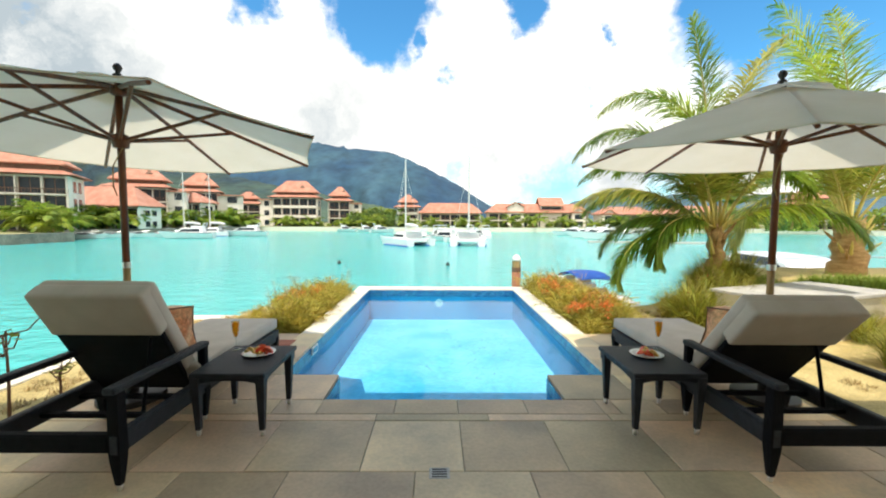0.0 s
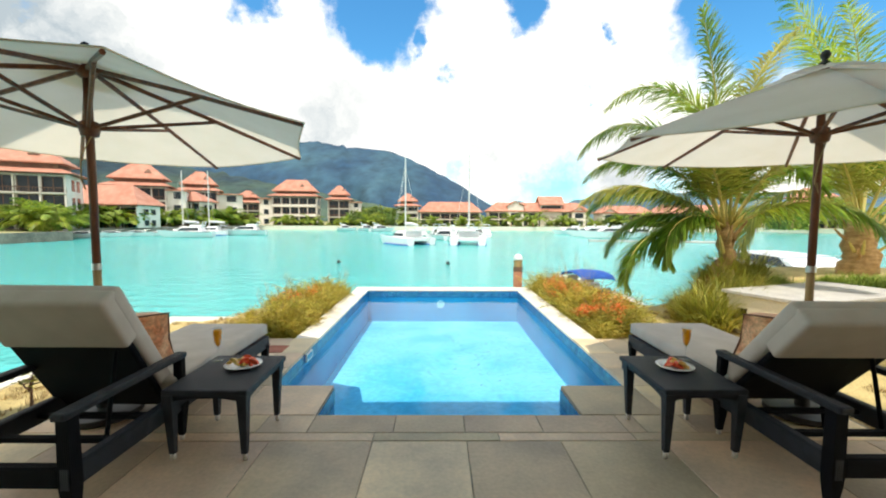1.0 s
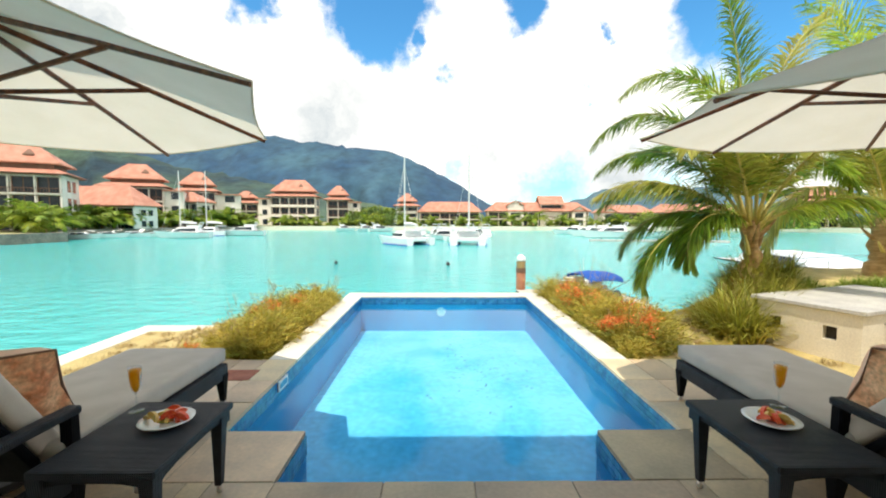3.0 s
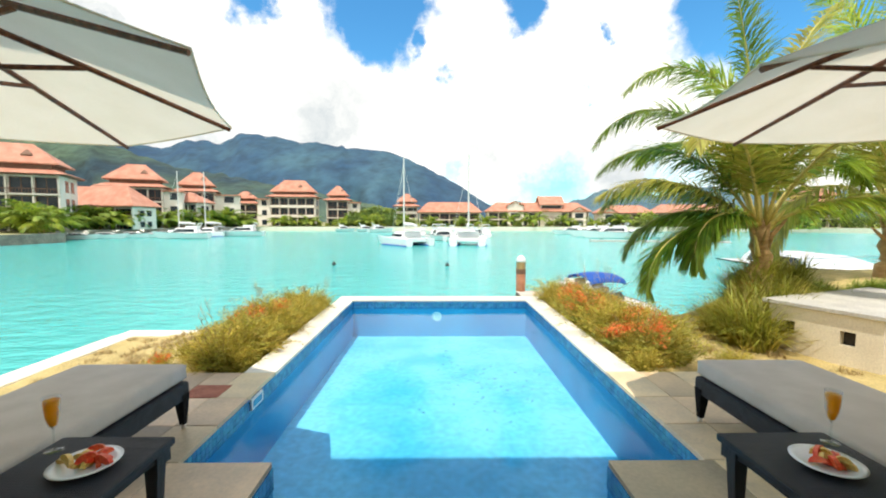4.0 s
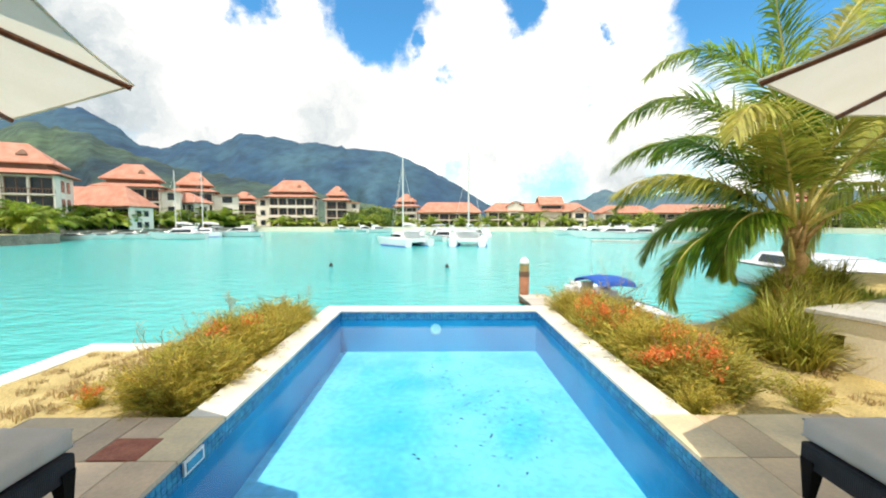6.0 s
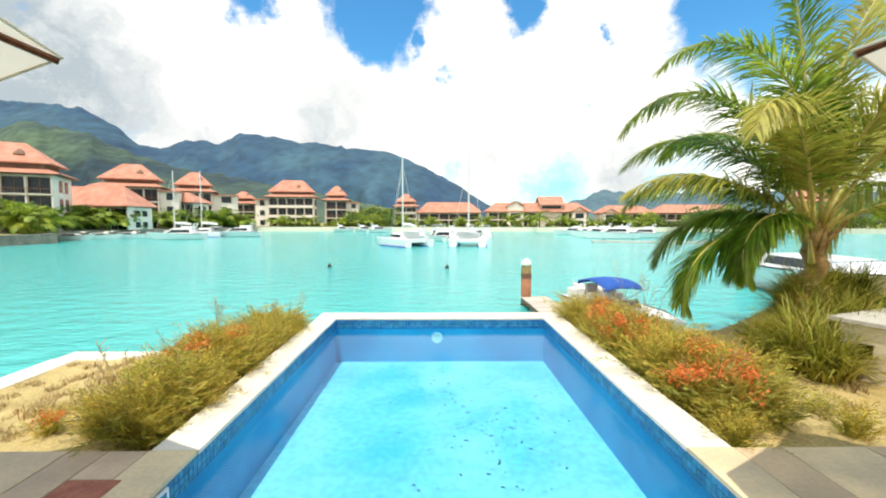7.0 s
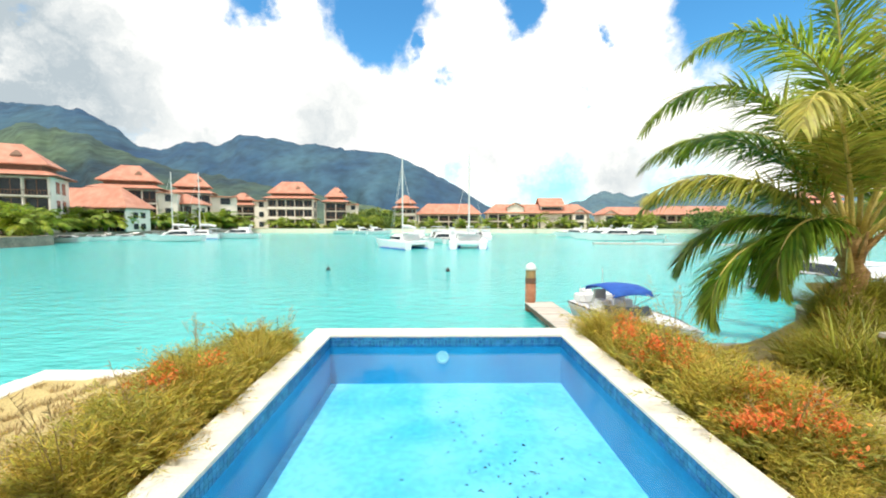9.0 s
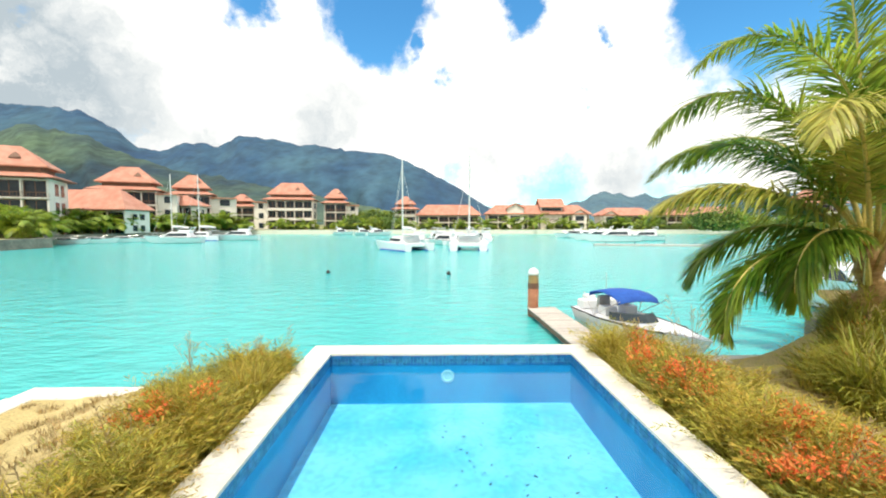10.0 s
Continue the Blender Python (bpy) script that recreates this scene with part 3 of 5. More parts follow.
            part("window", box(xc - 1.0, xc + 1.0, 0.93, 1.02, 0.6, 3.0), M_WINDOW, house)
    return house


def row_house(u0, u1, d, n, fh, roof_h, gables, label, towers=()):
    x0, y = far(u0, d)
    x1, _ = far(u1, d)
    w = x1 - x0
    house = empty("row_house", pose((x0 + x1) / 2, y, -0.8), label, "house", "row houses on the far shore")
    storeys(house, -w / 2, w / 2, 9, 0, n, fh, max(3, round(w / 4.5)))
    z = n * fh
    part("eave", box(-w / 2 - 0.7, w / 2 + 0.7, -0.7, 9.5, z - 0.05, z + 0.1), M_TIMBER, house)
    part("roof", hip(bmesh.new(), -w / 2, w / 2, 0, 9, z + 0.11, roof_h, 1.0), M_TERRACOTTA, house)
    for c, gw, gz in gables:
        xc = -w / 2 + c * w
        gb = bmesh.new()
        quads(gb, [[(xc - gw / 2, yy, 0.05), (xc + gw / 2, yy, 0.05), (xc + gw / 2, yy, z + gz), (xc, yy, z + gz + gw * 0.3), (xc - gw / 2, yy, z + gz)] for yy in (-0.5, 7.5)])
        front = part("gable_front", gb, M_RENDERW, house)
        part("gable_roof", gable(bmesh.new(), xc - gw / 2, xc + gw / 2, -0.7, 8, z + gz, gw * 0.3, 0.5, "y"), M_TERRACOTTA, house)
        for k in range(n):
            part("gable_window", box(xc - gw * 0.3, xc + gw * 0.3, -0.6, -0.52, 0.5 + k * fh, k * fh + fh - 0.6), M_WINDOW, front)
    for c, tw, tz, th in towers:
        xc = -w / 2 + c * w
        block = part("raised_block", box(xc - tw / 2, xc + tw / 2, 0.9, 8.2, 0, z + tz), M_RENDERW, house)
        part("dark_gallery", box(xc - tw / 2 + 0.5, xc + tw / 2 - 0.5, 0.8, 0.88, z + 0.3, z + tz - 0.3), M_WINDOW, block)
        part("block_rail", box(xc - tw / 2, xc + tw / 2, -0.45, -0.3, z - 0.1, z + 0.9), M_TIMBER, block)
        part("block_roof", gable(bmesh.new(), xc - tw / 2, xc + tw / 2, 0.2, 8.6, z + tz, th, 0.9), M_TERRACOTTA, house)
    return house


villa(-1.06, 84, 28, 17, 13, 3, 4.0, 4.4, 0, "large cream villa with dark galleries and hip roof")
villa(-0.745, 122, 24, 15, 12, 3, 4.1, 4.6, -15, "cream villa with a lower gabled terracotta wing", 5)
villa(-0.59, 146, 24, 12, 11, 3, 4.2, 4.6, -7, "tall cream villa with hip roof and short wing", 8)
villa(-0.47, 176, 20, 10, 10, 3, 3.2, 3.0, 0, "small cream villa half hidden by trees")
villa(-0.355, 178, 8, 19, 12, 3, 4.2, 5.0, 0, "white villa with stacked balconies and hip roof", -5, True)
villa(-0.245, 188, 8, 10, 10, 3, 3.9, 4.2, 0, "narrow cream villa with pyramid roof", 5)
villa(-0.075, 190, 4, 10, 10, 3, 3.0, 3.6, 0, "small cream tower villa with pagoda roof", 0, True)
row_house(-0.92, -0.75, 104, 2, 2.9, 5.6, ((0.48, 4.5, -1.0),), "cream waterside house with broad terracotta roof")
row_house(-0.655, -0.59, 132, 2, 4.0, 3.6, (), "narrow cream waterside house with terracotta roof")
row_house(-0.045, 0.105, 190, 2, 3.1, 5.0, (), "long cream row house with terracotta roof")
row_house(0.125, 0.375, 188, 2, 3.3, 4.4, ((0.27, 7.5, 2.6), (0.9, 6.5, 0.3)), "cream terrace houses with gables and a raised block", ((0.63, 10, 3.2, 4.0),))
row_house(0.405, 0.535, 188, 2, 3.0, 3.8, ((0.16, 7, 0.1),), "low cream row house with white gable")
row_house(0.545, 0.75, 190, 2, 3.1, 4.2, (), "low cream row house behind palms")
villa(0.95, 170, -20, 16, 12, 3, 3.6, 4.0, 0, "cream villa far behind the palms")


# ---- plants ----
def leaf_mesh(name, verts, faces, material):
    me = bpy.data.meshes.new(name)
    me.from_pydata(verts, [], faces)
    me.materials.append(material)
    return me


def shrub_mesh(seed, n, r, h, leaf, material):
    rg = random.Random(seed)
    vs, fs = [], []
    lobes = [(rg.uniform(-0.6, 0.6) * r, rg.uniform(-0.6, 0.6) * r, rg.uniform(0.15, 0.75) * h, rg.uniform(0.3, 0.55)) for _ in range(11)]
    for _ in range(n):
        lx, ly, lz, lr = rg.choice(lobes)
        a, c = rg.uniform(0, math.tau), rg.uniform(-0.8, 1)
        k = lr * r * rg.uniform(0.7, 1.08)
        p = Vector((lx + k * math.cos(a) * math.sqrt(1 - c * c), ly + k * math.sin(a) * math.sqrt(1 - c * c), max(0.05, lz + k * c * h / r * 0.9)))
        d = Vector((rg.gauss(0, 1), rg.gauss(0, 1), rg.gauss(0.3, 0.7))).normalized()
        s = d.cross(Vector((rg.gauss(0, 1), rg.gauss(0, 1), rg.gauss(0, 1)))).normalized() * leaf * 0.28
        L = d * leaf * rg.uniform(0.6, 1.3)
        b = len(vs)
        vs += [p - L * 0.5, p + s, p + L * 0.5 + Vector((0, 0, -0.15 * leaf)), p - s]
        fs.append((b, b + 1, b + 2, b + 3))
    return leaf_mesh("crown", vs, fs, material)


def grass_mesh(seed, n, h, spread, material, width=0.0055, bend=0.9, base=0.14):
    rg = random.Random(seed)
    vs, fs = [], []
    for _ in range(n):
        a = rg.uniform(0, math.tau)
        rb = base * math.sqrt(rg.random())
        ab = rg.uniform(0, math.tau)
        p = Vector((rb * math.cos(ab), rb * math.sin(ab), 0))
        el = radians(rg.uniform(48, 88))
        L = h * rg.uniform(0.55, 1.15)
        droop = bend * rg.uniform(0.5, 1.5) * spread
        w = width * rg.uniform(0.7, 1.4)
        side = Vector((-math.sin(a), math.cos(a), 0)) * w
        b = len(vs)
        for k in range(4):
            t = k / 3
            vs += [p - side * (1 - 0.85 * t), p + side * (1 - 0.85 * t)]
            e = el - droop * t
            p = p + Vector((math.cos(a) * math.cos(e), math.sin(a) * math.cos(e), math.sin(e))) * L / 3
        for k in range(3):
            fs.append((b + 2 * k, b + 2 * k + 1, b + 2 * k + 3, b + 2 * k + 2))
    return leaf_mesh("blades", vs, fs, material)


def flower_mesh(seed, n, r, h):
    rg = random.Random(seed)
    vs, fs = [], []
    heads = [(rg.gauss(0, r * 0.5), rg.gauss(0, r * 0.5), h * rg.uniform(0.7, 1.05)) for _ in range(max(3, n // 60))]
    for _ in range(n):
        hx, hy, hz = rg.choice(heads)
        p = Vector((hx + rg.gauss(0, 0.05), hy + rg.gauss(0, 0.05), hz + rg.gauss(0, 0.04)))
        d = Vector((rg.gauss(0, 1), rg.gauss(0, 1), rg.gauss(0.5, 0.8))).normalized() * rg.uniform(0.014, 0.030)
        s = d.cross(Vector((rg.gauss(0, 1), rg.gauss(0, 1), rg.gauss(0, 1)))).normalized() * 0.010
        b = len(vs)
        vs += [p - d, p + s, p + d, p - s]
        fs.append((b, b + 1, b + 2, b + 3))
    return leaf_mesh("flower_heads", vs, fs, M_FLOWER)


def stalk_mesh(seed, n, h):
    rg = random.Random(seed)
    bm = bmesh.new()
    for _ in range(n):
        a, e = rg.uniform(0, math.tau), rg.uniform(0.05, 0.4)
        L = h * rg.uniform(0.8, 1.3)
        pts = [Vector((0.05 * math.cos(a), 0.05 * math.sin(a), 0)) + Vector((math.cos(a) * e * t * t, math.sin(a) * e * t * t, t)) * L for t in (0, 0.35, 0.7, 1)]
        tube(bm, pts, [0.004, 0.0035, 0.0025, 0.002], 4)
        for q in range(7):
            p = pts[-1] - (pts[-1] - pts[-2]) * q * 0.11
            tube(bm, [p, p + Vector((rg.gauss(0, 0.025), rg.gauss(0, 0.025), rg.uniform(0.01, 0.05)))], [0.004, 0.002], 4)
    me = bpy.data.meshes.new("seed_stalks")
    bm.to_mesh(me)
    bm.free()
    me.materials.append(M_STRAW)
    return me


def fern_mesh(seed, n, h, material, base=0.13):
    """Feathery arching stems, each with two rows of short fine leaflets."""
    rg = random.Random(seed)
    vs, fs = [], []
    for _ in range(n):
        a, ab = rg.uniform(0, math.tau), rg.uniform(0, math.tau)
        rb = base * math.sqrt(rg.random())
        p = Vector((rb * math.cos(ab), rb * math.sin(ab), 0))
        e0, droop, L = radians(rg.uniform(40, 90)), rg.uniform(0.3, 1.7), h * rg.uniform(0.45, 1.15)
        steps = 8
        for k in range(steps):
            t = k / steps
            e = e0 - droop * t * t
            d = Vector((math.cos(a) * math.cos(e), math.sin(a) * math.cos(e), math.sin(e)))
            side = Vector((-math.sin(a), math.cos(a), 0))
            q = p + d * L / steps
            w = side * 0.0035 * (1.2 - t)
            b = len(vs)
            vs += [p - w, p + w, q + w * 0.9, q - w * 0.9]
            fs.append((b, b + 1, b + 2, b + 3))
            if t > 0.2:
                for sg in (-1, 1):
                    for o in (0.0, 0.5):
                        r = p.lerp(q, o)
                        ld = (side * sg * rg.uniform(0.4, 1.0) + d * rg.uniform(0.3, 0.9) + Vector((0, 0, rg.uniform(-0.3, 0.4)))).normalized() * h * rg.uniform(0.07, 0.16)
                        lw = ld.cross(Vector((rg.gauss(0, 1), rg.gauss(0, 1), rg.gauss(0, 1)))).normalized() * 0.005
                        b = len(vs)
                        vs += [r, r + ld * 0.5 + lw, r + ld, r + ld * 0.5 - lw]
                        fs.append((b, b + 1, b + 2, b + 3))
            p = q
    return leaf_mesh("foliage", vs, fs, material)


FERN = [fern_mesh(80 + k, 95, 0.62, (M_FERN, M_GRASS, M_FERN, M_DARKLEAF)[k]) for k in range(4)]
GRASS = [grass_mesh(k, 520, 0.62, 1.0, M_GRASS) for k in range(4)]
STALK = [stalk_mesh(k, 5, 0.72) for k in range(3)]
BLOOM = [flower_mesh(k, 420, 0.24, 0.50) for k in range(3)]
OLIVE = [grass_mesh(20 + k, 420, 0.95, 1.2, M_DARKLEAF, 0.014, 1.0, 0.25) for k in range(3)]
DRY = grass_mesh(40, 70, 0.10, 1.0, M_STRAW, 0.004, 0.8, 0.10)


def grass_clump(x, y, s, bloom, rg, tall=0.2, meshes=None, name="grass_clump", label="golden-green ornamental grass clump beside the pool"):
    c = empty(name, pose(x, y, land_z(x, y) - 0.03, 0, 0, rg.uniform(0, 360)) @ Matrix.Scale(s, 4), label, "grass clump", "ornamental grasses in the garden")
    tagged(sharing("foliage", rg.choice(meshes or GRASS), c, Matrix()), kind="stuff")
    if rg.random() < tall:
        tagged(sharing("seed_head", rg.choice(STALK), c, Matrix(), "dry brown seed stalks"), kind="stuff")
    if bloom:
        tagged(sharing("blossom", rg.choice(BLOOM), c, Matrix(), "coral orange flowers"), kind="stuff")
    return c


rg = random.Random(11)
for side in (-1, 1):
    for k in range(84 if side < 0 else 120):
        y = rg.uniform(5.85, 9.2 if side < 0 else 9.9)
        wide = 0.55 + 0.42 * math.sin(min(1.0, (y - 5.5) / 2.6) * 1.9) if side < 0 else 0.55 + 0.80 * smooth01((y - 5.4) / 2.0)
        x = side * (2.10 + wide * rg.random() ** 1.1 * (0.85 + 0.25 * math.sin(y * 2.6)))
        near = abs(x) - 2.0
        s = rg.uniform(0.35, 1.05) * (1.0 if near < 0.75 else 0.75) * (0.9 if side < 0 else 1.0)
        bloom = rg.random() < (0.19 if side > 0 else 0.02) and y > 5.9
        grass_clump(x, y, s, bloom, rg, 0.25 if y > 8 else 0.10, FERN + FERN + FERN + GRASS[:1])
    for k in range(20):
        grass_clump(side * rg.uniform(2.05, 2.2), 5.7 + 0.19 * k + rg.uniform(-0.06, 0.06), rg.uniform(0.35, 0.6), False, rg, 0.03, FERN + GRASS[:2])
# sparse outliers on the sand
for x, y, s, bloom in ((-3.1, 6.05, 0.4, True), (-2.95, 6.3, 0.5, False), (-3.3, 7.3, 0.45, False), (3.6, 6.6, 0.45, False), (3.3, 6.0, 0.55, False), (-3.3, 8.3, 0.5, False)):
    grass_clump(x, y, s, bloom, rg, 0.0, FERN)
# olive clumps round the foot of the palm
for k in range(64):
    q = rg.random()
    grass_clump(5.7 + 1.8 * q + rg.gauss(0, 0.26), 9.0 + 1.9 * q + rg.gauss(0, 0.28), rg.uniform(0.65, 1.2), rg.random() < 0.12, rg, 0.1, OLIVE[:2] + FERN, "olive_bush", "olive-green strappy bush at the palm's foot")
for k in range(16):
    x, y = rg.uniform(7.4, 12.5), rg.uniform(6.2, 8.6)
    grass_clump(x, y, rg.uniform(0.6, 0.9), False, rg, 0.0, OLIVE, "olive_bush", "green strappy bush behind the low wall")
# tall thin dry stalks in the planting
for x, y, h in ((2.28, 7.65, 1.15), (2.9, 8.6, 0.9), (-2.5, 9.1, 0.72), (-3.2, 8.7, 0.6)):
    st = empty("dry_stalk_clump", pose(x, y, land_z(x, y)), "thin tall dry stalks among the grasses", "dry stalks", "tall dry stalks")
    for k in range(5):
        a, e = rg.uniform(0, math.tau), rg.uniform(0.04, 0.22) * h
        hh = h * rg.uniform(0.7, 1.0)
        bm = tube(bmesh.new(), [(0, 0, 0), (e * 0.3 * math.cos(a), e * 0.3 * math.sin(a), hh * 0.6), (e * math.cos(a), e * math.sin(a), hh)], [0.004, 0.003, 0.002], 4)
        for q in range(5):
            z = hh * (0.78 + 0.05 * q)
            tube(bm, [(e * math.cos(a) * z / hh, e * math.sin(a) * z / hh, z), (e * math.cos(a) + rg.gauss(0, 0.03), e * math.sin(a) + rg.gauss(0, 0.03), z + 0.04)], [0.004, 0.002], 4)
        part("stalk", bm, M_STRAW, st)
GREEN = [grass_mesh(60 + k, 300, 0.42, 1.0, M_SHRUB, 0.012, 0.9, 0.3) for k in range(2)]
for k in range(60):
    x, y = rg.uniform(6.9, 12.5), rg.uniform(9.2, 11.0)
    grass_clump(x, y, rg.uniform(0.6, 1.1), False, rg, 0.0, GREEN, "lawn_tuft", "bright green grass tuft on the palm mound")
# short dry tufts over the sandy ground
tufts = empty("dry_grass", pose(0, 0, 0), "short dry straw tufts on sandy ground", "dry grass", kind="stuff")
for k in range(260):
    x, y = (rg.uniform(-6.0, -3.2), rg.uniform(3.0, 9.6)) if k % 2 else (rg.uniform(3.3, 6.2), rg.uniform(3.5, 10.5))
    sharing("tuft", DRY, tufts, pose(x, y, land_z(x, y) - 0.01, 0, 0, rg.uniform(0, 360)) @ Matrix.Scale(rg.uniform(0.6, 1.5), 4))


def frond_meshes(az, el, L, droop, leaf, n, seed, twist=0.0, broad=1.0):
    """One palm frond from the origin: a curved midrib and two rows of hanging leaflets."""
    rg = random.Random(seed)
    steps = 16
    pts, tans = [Vector((0, 0, 0))], []
    a = radians(az)
    for k in range(steps):
        e = radians(el - droop * (k / steps) ** 1.75)
        t = Vector((math.cos(a) * math.cos(e), math.sin(a) * math.cos(e), math.sin(e)))
        a += radians(twist) / steps
        tans.append(t)
        pts.append(pts[-1] + t * L / steps)
    tans.append(tans[-1])
    bm = bmesh.new()
    tube(bm, pts[:-1], [0.045 * (1 - 0.93 * i / steps) for i in range(steps)], 5)
    vs, fs = [], []
    for i in range(n):
        s = 0.15 + 0.85 * (i + rg.random() * 0.6) / n
        f = s * steps
        k = min(steps - 1, int(f))
        p = pts[k].lerp(pts[k + 1], f - k)
        t = tans[k]
        side = t.cross(Vector((0, 0, 1)))
        side = side.normalized() if side.length > 0.05 else Vector((-math.sin(a), math.cos(a), 0))
        up = side.cross(t)
        ln = leaf * (math.sin(math.pi * (0.16 + 0.80 * s)) ** 0.65) * rg.uniform(0.85, 1.1)
        for sg in (-1, 1):
            fw = radians(rg.uniform(40, 56) + 12 * s)
            d = (side * sg * math.cos(fw) + t * math.sin(fw) + up * rg.uniform(0.05, 0.35)).normalized()
            w = 0.0175 * broad * rg.uniform(0.8, 1.3)
            q = p.copy()
            ws = (t * math.cos(fw) - side * sg * math.sin(fw)).normalized() * w
            b = len(vs)
            hang = rg.uniform(0.3, 1.0)
            for j in range(4):
                r = (0.5, 1.0, 0.8, 0.08)[j]
                vs += [q - ws * r, q + ws * r]
                d = (d + Vector((0, 0, -hang * 0.52))).normalized()
                q = q + d * ln / 3
            for j in range(3):
                fs.append((b + 2 * j, b + 2 * j + 1, b + 2 * j + 3, b + 2 * j + 2))
    return bm, vs, fs


def palm(x, y, z, trunk, r0, fronds, seed, label, leaf=1.3, n=135):
    tree = empty("palm_tree", pose(x, y, z), label, "palm tree", "palm trees in the garden")
    rg = random.Random(seed)
    bm = bmesh.new()
    rings = 14
    pts = [Vector((0.05 * math.sin(k), 0.04 * math.cos(k * 1.3), -0.25 + (trunk + 0.25) * k / rings)) for k in range(rings + 1)]
    tube(bm, pts, [r0 * (1.25 - 0.55 * k / rings) * (1 + 0.08 * (-1) ** k) for k in range(rings + 1)], 14)
    part("trunk", bm, M_TRUNK, tree, "rough ringed brown trunk", True)
    for k in range(12):
        a = rg.uniform(0, math.tau)
        b = bmesh.new()
        e = radians(rg.uniform(35, 75))
        s = Vector((math.cos(a) * r0 * 0.8, math.sin(a) * r0 * 0.8, trunk * rg.uniform(0.5, 0.95)))
        d = Vector((math.cos(a) * math.cos(e), math.sin(a) * math.cos(e), math.sin(e)))
        tube(b, [s, s + d * 0.25, s + d * 0.5], [0.06, 0.045, 0.02], 6)
        part("frond_stub", b, M_RACHIS if k % 2 else M_TRUNK, tree)
    for k, (az, el, L, droop, yellow, tw) in enumerate(fronds):
        bm, vs, fs = frond_meshes(az, el, L, droop, leaf, n, seed * 100 + k, tw)
        o = Matrix.Translation((0.1 * math.cos(radians(az)), 0.1 * math.sin(radians(az)), trunk - 0.05))
        fr = new("frond", leaf_mesh("frond", vs, fs, M_FRONDY if yellow else M_FROND))
        fr.parent, fr.matrix_basis = tree, o
        part("midrib", bm, M_RACHIS, fr, "", True)
    return tree


PALM_A = [(180, 71, 5.2, 142, 0, 0), (182, 91, 5.6, 152, 0, 0), (178, 35, 3.8, 76, 1, 0), (184, 6, 3.4, 116, 0, 0), (200, 22, 2.7, 150, 0, 0), (176, 86, 5.3, 12, 0, 0), (5, 92, 5.4, 60, 1, 0),
          (160, 60, 4.2, 120, 0, 0), (215, 66, 4.4, 135, 1, 0), (285, 78, 4.8, 130, 1, 0), (320, 66, 4.8, 125, 1, 0),
          (20, 50, 4.6, 110, 0, 0), (60, 68, 4.8, 115, 0, 0), (110, 66, 4.6, 120, 0, 0), (140, 40, 3.8, 100, 0, 0), (300, 30, 3.2, 110, 0, 0), (170, 20, 3.2, 105, 0, 0)]
palm(7.08, 10.5, -0.05, 1.5, 0.19, PALM_A, 3, "young coconut palm with long arching green fronds", 1.0, 185)
PALM_B = [(192, 32, 5.8, 142, 1, 0), (205, 58, 6.2, 130, 1, 0), (180, 70, 6.4, 118, 1, 0), (150, 66, 6.4, 115, 1, 0), (215, 80, 7.0, 70, 0, 0), (120, 70, 6.4, 90, 0, 0), (80, 60, 6.0, 100, 0, 0), (40, 60, 6.0, 100, 0, 0),
          (0, 70, 6.4, 100, 0, 0), (170, 86, 7.6, 45, 0, 0), (95, 84, 7.4, 45, 0, 0), (330, 60, 6.0, 110, 0, 0), (250, 60, 5.4, 120, 1, 0), (135, 25, 4.2, 85, 0, 0), (60, 30, 4.6, 80, 0, 0), (190, 84, 7.2, 75, 0, 0)]
palm(13.1, 13.0, -0.75, 2.3, 0.48, PALM_B, 5, "stout coconut palm with thick rough trunk", 1.25)

# trees and shrubs on the far shore
SHRUBS = [shrub_mesh(50 + k, 760, 3.0, 3.6, 0.62, M_SHRUB if k < 2 else M_SHRUBDARK) for k in range(5)]
rg = random.Random(21)


def shore_shrub(x, y, s, label="bright green shrub on the far shore", sq=1.0):
    t = empty("shrub", pose(x, y, -0.85, 0, 0, rg.uniform(0, 360)) @ Matrix.Diagonal((s, s, s * sq, 1)), label, "shrub", "shrubs on the far shore")
    sharing("crown", rg.choice(SHRUBS), t, Matrix())
    stem = bmesh.new()
    tube(stem, [(0, 0, 0), (0.1, 0.05, 1.0), (0.15, 0.1, 2.2)], [0.16, 0.12, 0.05], 5)
    part("stem", stem, M_TRUNK, t)


def along_shore(t, back):
    """A point on the western quay, t from 0 (near) to 1 (far corner), set back from the edge."""
    edge = [Vector(p) for p in SHORE[1:6]]
    run = t * sum((b - a).length for a, b in zip(edge, edge[1:]))
    for a, b in zip(edge, edge[1:]):
        d = (b - a).length
        if run <= d:
            break
        run -= d
    p = a.lerp(b, min(1.0, run / d))
    return p.x - back, p.y + 0.35 * back


for k in range(26):
    x, y = along_shore((k + rg.uniform(-0.4, 0.4)) / 25.5 * 0.98 + 0.01, rg.uniform(2.5, 7))
    shore_shrub(x, y, rg.choice((0.35, 0.45, 0.6, 0.8)))
for k in range(74):
    x = -64 + 190 * k / 73 + rg.uniform(-1.5, 1.5)
    shore_shrub(x, 168 + rg.uniform(0, 9), rg.uniform(0.45, 1.0) * (1.5 if -40 < x < -14 or 70 < x < 82 else 0.75))
for k in range(22):
    shore_shrub(*far(rg.uniform(-0.2, -0.1), rg.uniform(186, 198)), rg.uniform(1.6, 2.3), "tall green tree between the far villas")
for k in range(40):
    shore_shrub(rg.uniform(85, 250), rg.uniform(128, 195), rg.uniform(1.0, 2.2), "green tree on the far eastern shore")
